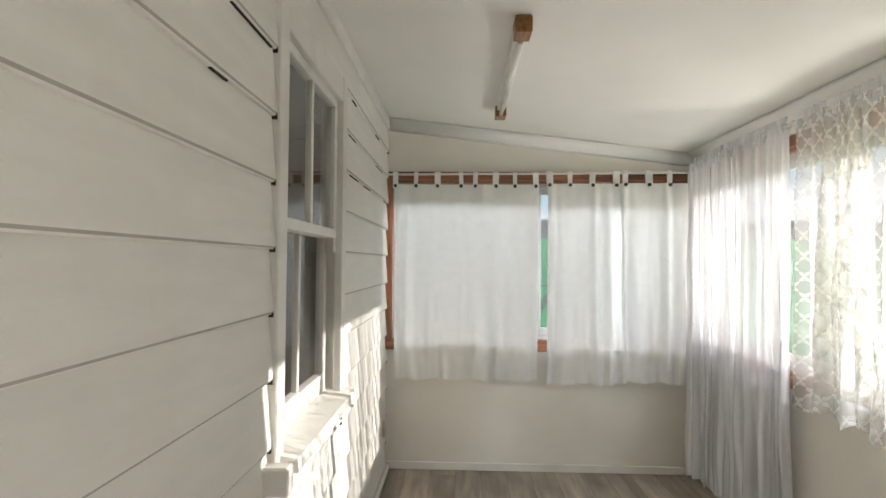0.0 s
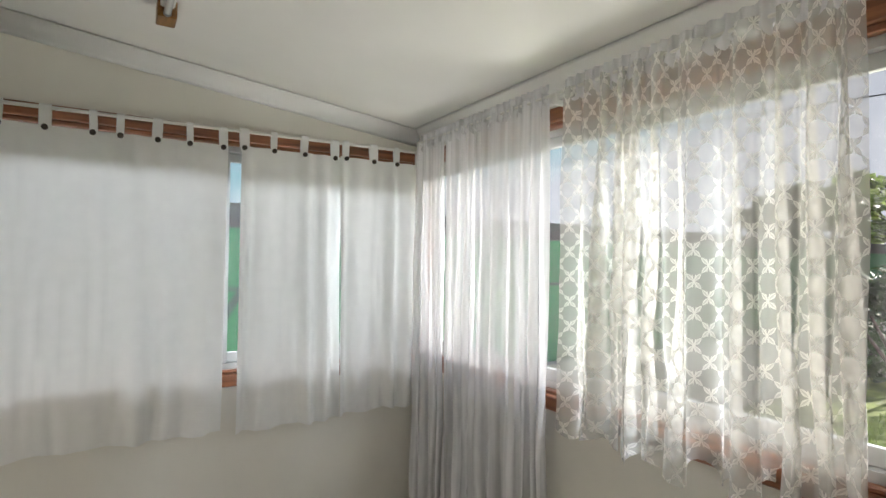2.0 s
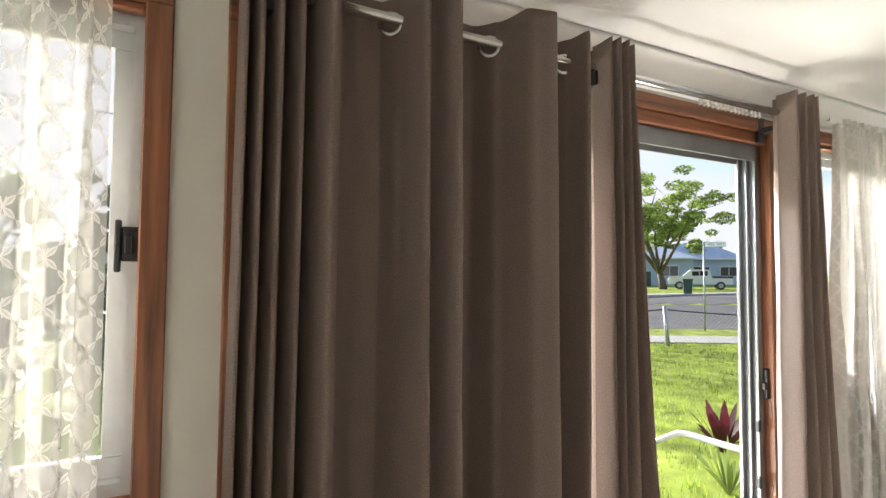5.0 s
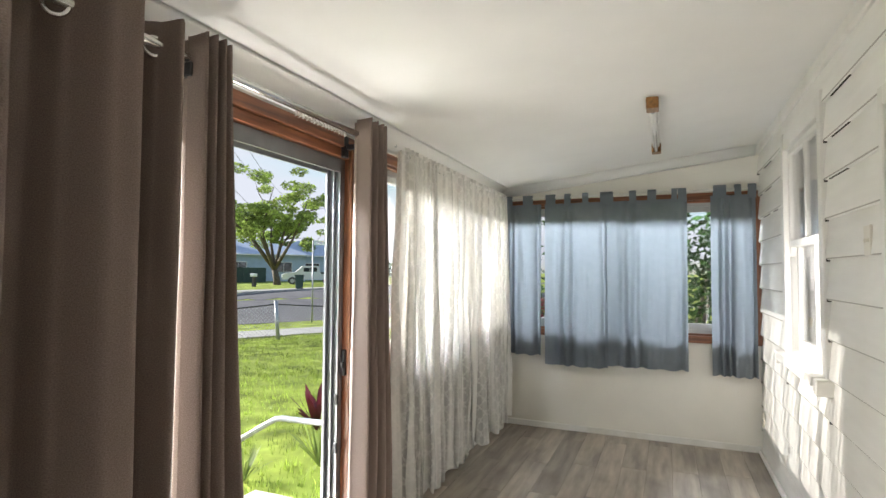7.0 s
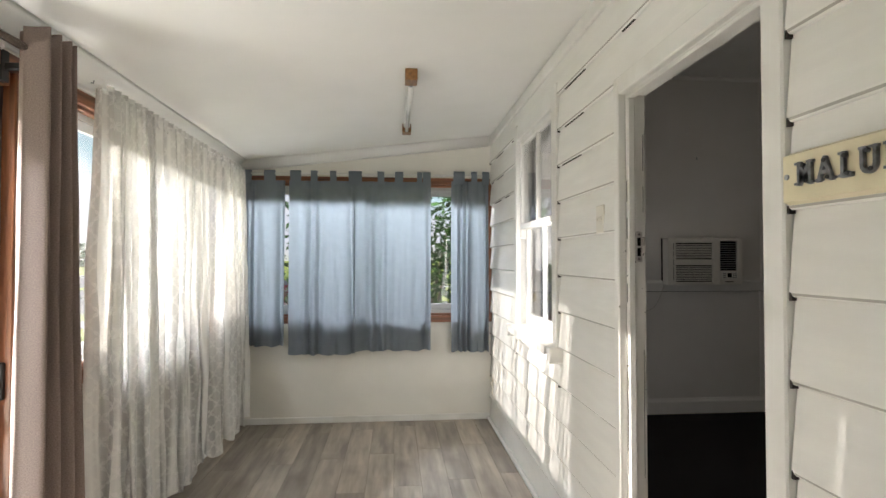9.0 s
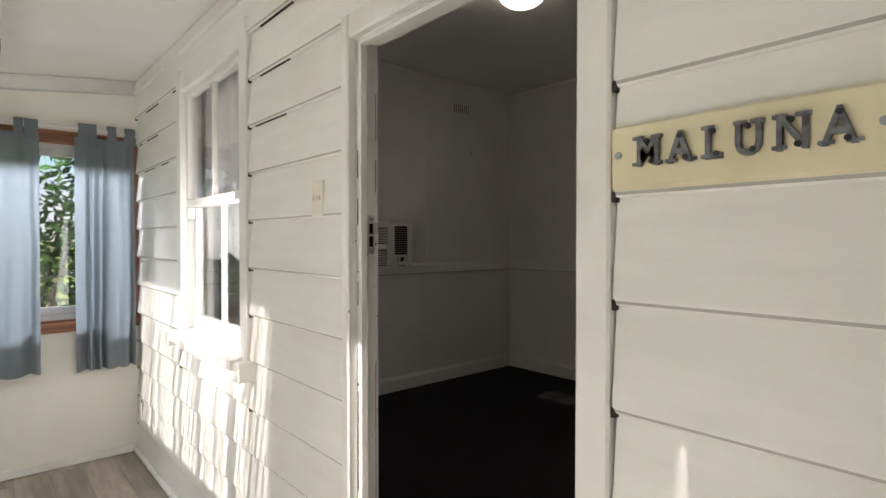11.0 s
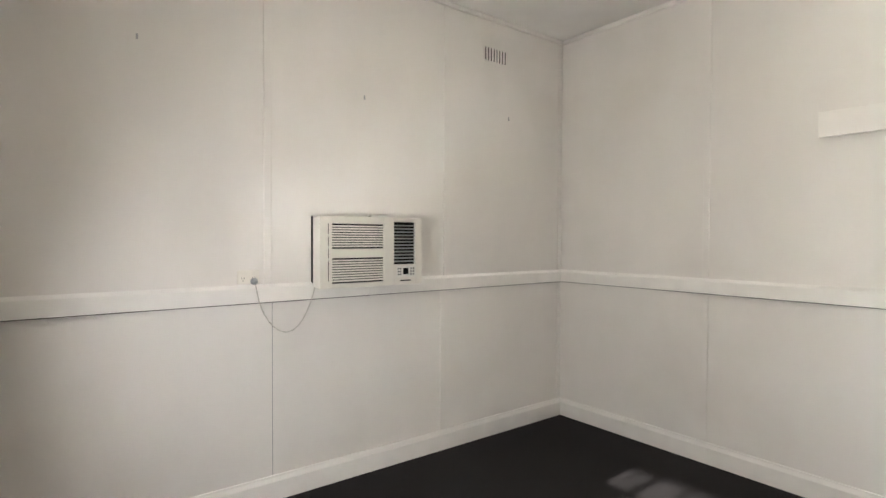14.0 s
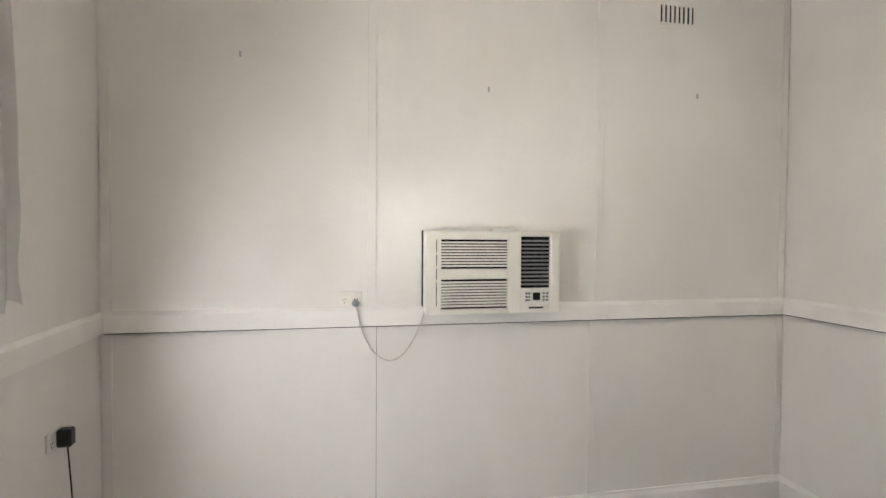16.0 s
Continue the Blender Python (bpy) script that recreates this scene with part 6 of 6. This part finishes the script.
def spiky(name, label, at, n, length, width, material, seed, up=0.75):
    rng = random.Random(seed)
    t = thing(name, label, "plant", m=pose(*at))
    me_cache = []
    for k in range(n):
        a = k * 2.4 + rng.uniform(-0.2, 0.2)
        ln = length * rng.uniform(0.7, 1.1)
        tilt = rng.uniform(0.25, 1.0) * up
        bm = bmesh.new()
        rings = []
        for j in range(6):
            q = j / 5
            r = ln * q * math.sin(tilt) + 0.02
            z = ln * q * math.cos(tilt) - 0.25 * ln * q * q * math.sin(tilt)
            w = width * (0.55 + 0.9 * q) * (1 - q ** 3)
            c, s = math.cos(a), math.sin(a)
            rings.append([bm.verts.new((r * c - e * w * s, r * s + e * w * c, z + (0.2 * w if e else 0))) for e in (-1, 0, 1)])
        for p, q in zip(rings, rings[1:]):
            for e in range(2):
                fc = bm.faces.new((p[e], p[e + 1], q[e + 1], q[e]))
                fc.smooth = True
        part("leaf", bm, material, t)
    return t


spiky("bromeliad", "crimson and green broad-leaved bromeliad", (4.55, 1.12, -0.42), 22, 0.58, 0.05, M_RED, 3)
spiky("strap_plant", "bright green strap-leaved plant by the rail", (3.95, 1.9, -0.5), 24, 0.55, 0.02, M_LEAF, 5, 0.9)
spiky("strap_plant", "bright green strap-leaved plant by the rail", (4.4, 2.5, -0.5), 18, 0.36, 0.018, M_LEAF, 6, 0.9)

# green sheet wall to the north, with faded painted shapes
gw = thing("green_boundary_wall", "bright green painted sheet wall with a dark cap", "boundary wall")
part("sheet", boxes((-6, 16, 10.35, 10.42, -0.3, 1.74)), M_GREEN, gw)
part("cap", boxes((-6, 16, 10.33, 10.44, 1.74, 1.93)), M_BLACK, gw, "dark cap band")
part("mid_rail", boxes((-6, 16, 10.335, 10.35, 1.25, 1.28)), M_FENCE, gw)
part("painted_peak", prism([(1.30, 1.02), (1.38, 1.02), (1.49, 1.22), (1.60, 1.02), (1.68, 1.02), (1.53, 1.25), (1.45, 1.25)], 1, 10.342, 10.35), M_FENCE, gw)
part("painted_zigzag", prism([(1.18, 0.66), (1.27, 0.52), (1.36, 0.66), (1.45, 0.52), (1.54, 0.66), (1.54, 0.62), (1.45, 0.48), (1.36, 0.62), (1.27, 0.48), (1.18, 0.62)], 1, 10.342, 10.35), M_CARW, gw)
part("kerb_base", boxes((-6, 16, 10.2, 10.42, -0.6, 0.42)), M_CONC, gw)

shrub("dense glossy hedge beside the southern window", (0.7, -0.9, -0.5), 3.0, 1.2, 3.4, 31, 0.055, M_LEAFD, 9000, "hedge")
shrub("shrub with crimson flowers beyond the window", (2.3, -0.2, -0.5), 0.9, 0.7, 1.9, 32, 0.04, M_RED, 2500)
shrub("clipped dark hedge along the street boundary", (11.5, 9.3, -0.5), 1.6, 5.0, 2.3, 35, 0.09, M_LEAFD, 7000, "hedge")
shrub("clipped dark hedge along the street boundary", (13.5, 5.6, -0.5), 1.6, 4.0, 2.1, 36, 0.09, M_LEAFD, 6000, "hedge")

# back yard seen through the kitchen
structure("back_wall", boxes((-15.2, -15.0, -2, 12, -0.6, 1.64)), M_BLOCK, "cream block wall behind the house", "wall")
nb = thing("neighbour_roof", "red tiled roof with a white fascia beyond the back wall", "roof")
part("fascia", boxes((-15.9, -15.8, -2, 12, 1.55, 1.84), (-16.2, -15.9, -2, 12, -0.6, 1.55)), M_PLASTIC_W, nb)
for k in range(9):
    part("tile_course", prism([(-15.75 - 0.34 * k, 1.84 + 0.15 * k), (-16.13 - 0.34 * k, 2.01 + 0.15 * k), (-16.13 - 0.34 * k, 1.97 + 0.15 * k), (-15.75 - 0.34 * k, 1.80 + 0.15 * k)], 1, -2, 12), M_TILE, nb)

# ---- boards and planks ----
# weatherboards, lapped, each with a rounded thick lower edge
def weatherboard(length, cracks, seed):
    prof = [(0.0, -0.004), (0.010, -0.004), (0.017, -0.004), (0.0215, -0.0005), (0.0243, 0.005), (0.0245, 0.010), (0.0055, 0.204), (0.001, 0.204)]
    bm = prism(prof, 1, 0, length)
    # the lower corners are broken away at the ends
    for v in bm.verts:
        if v.co.z < 0.008:
            v.co.y += 0.005 if v.co.y < length / 2 else -0.005
    # lower lip facet in a darker colour: shade under the lap painted in
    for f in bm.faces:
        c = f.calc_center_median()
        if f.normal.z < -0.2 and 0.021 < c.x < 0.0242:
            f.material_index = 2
    # dark boxes in the end notches put the gap's shade into colour
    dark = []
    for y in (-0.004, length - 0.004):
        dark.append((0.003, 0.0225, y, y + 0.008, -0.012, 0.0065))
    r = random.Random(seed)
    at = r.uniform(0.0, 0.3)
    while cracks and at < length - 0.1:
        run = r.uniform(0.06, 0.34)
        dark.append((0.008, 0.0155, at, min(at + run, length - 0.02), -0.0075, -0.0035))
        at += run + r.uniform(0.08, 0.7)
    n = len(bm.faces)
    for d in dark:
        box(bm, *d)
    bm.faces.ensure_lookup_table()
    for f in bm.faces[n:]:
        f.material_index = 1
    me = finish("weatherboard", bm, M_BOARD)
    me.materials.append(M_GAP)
    me.materials.append(M_LIPSHADE)
    return me


rng = random.Random(12)
blocked = [(DOOR_Y0 - 0.04, DOOR_Y1 + 0.07, -0.1, DOOR_Z + 0.07)] + [(a - 0.01, b + 0.01, z0 - 0.075, z1 + 0.06) for a, b, z0, z1, _ in SASH.values()]
for k in range(14):
    z = 0.005 + 0.191 * k
    spans = [(YS, YN, -1.0, 1.0)]
    for a, b, lo, hi in blocked:
        nxt = []
        for p, q, c0, c1 in spans:
            if b <= p or a >= q or hi <= z + 0.07 or lo >= z + 0.19:
                nxt.append((p, q, c0, c1))
                continue
            nxt += [(p, a, c0, c1), (b, q, c0, c1)]
            if lo > z + 0.02:
                nxt.append((a, b, c0, lo - z))
            if hi < z + 0.17:
                nxt.append((a, b, hi - z, c1))
        spans = nxt
    for a, b, c0, c1 in spans:
        if b - a < 0.03:
            continue
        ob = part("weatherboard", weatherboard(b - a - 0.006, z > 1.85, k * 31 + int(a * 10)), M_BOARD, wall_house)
        ob.matrix_basis = pose(0.0 + rng.uniform(-0.001, 0.002), a + 0.003, z + rng.uniform(-0.003, 0.003), rng.uniform(-0.12, 0.12) / max(1, b - a), rng.uniform(-0.5, 0.5), 0)
        for v in ob.data.vertices:
            v.co.z = max(c0, min(c1, 2.53 - z, v.co.z))

# vinyl planks, laid along the veranda
floor_v = structure("floor", boxes((-0.0, XF, YS, YN, -0.06, -0.002)), M_GAP, "grey oak vinyl plank floor", "floor")
PW = 0.176
cols = int(math.ceil((XF - 0.0) / PW))
plank_meshes = {}
for c in range(cols):
    x0 = 0.0 + c * PW
    w = min(PW, XF - x0)
    y = YS - ((c * 0.47) % 1.0) * 1.22
    while y < YN:
        a, b = max(y, YS), min(y + 1.22, YN)
        if b - a > 0.02:
            key = (round(w, 3), round(b - a, 3))
            if key not in plank_meshes:
                plank_meshes[key] = finish("floor_plank", boxes((0.0006, w - 0.0006, 0.0006, b - a - 0.0006, -0.002, 0.0), bevel=0.0008), M_PLANK)
            ob = part("floor_plank", plank_meshes[key], M_PLANK, floor_v)
            ob.matrix_basis = pose(x0, a, 0)
        y += 1.22
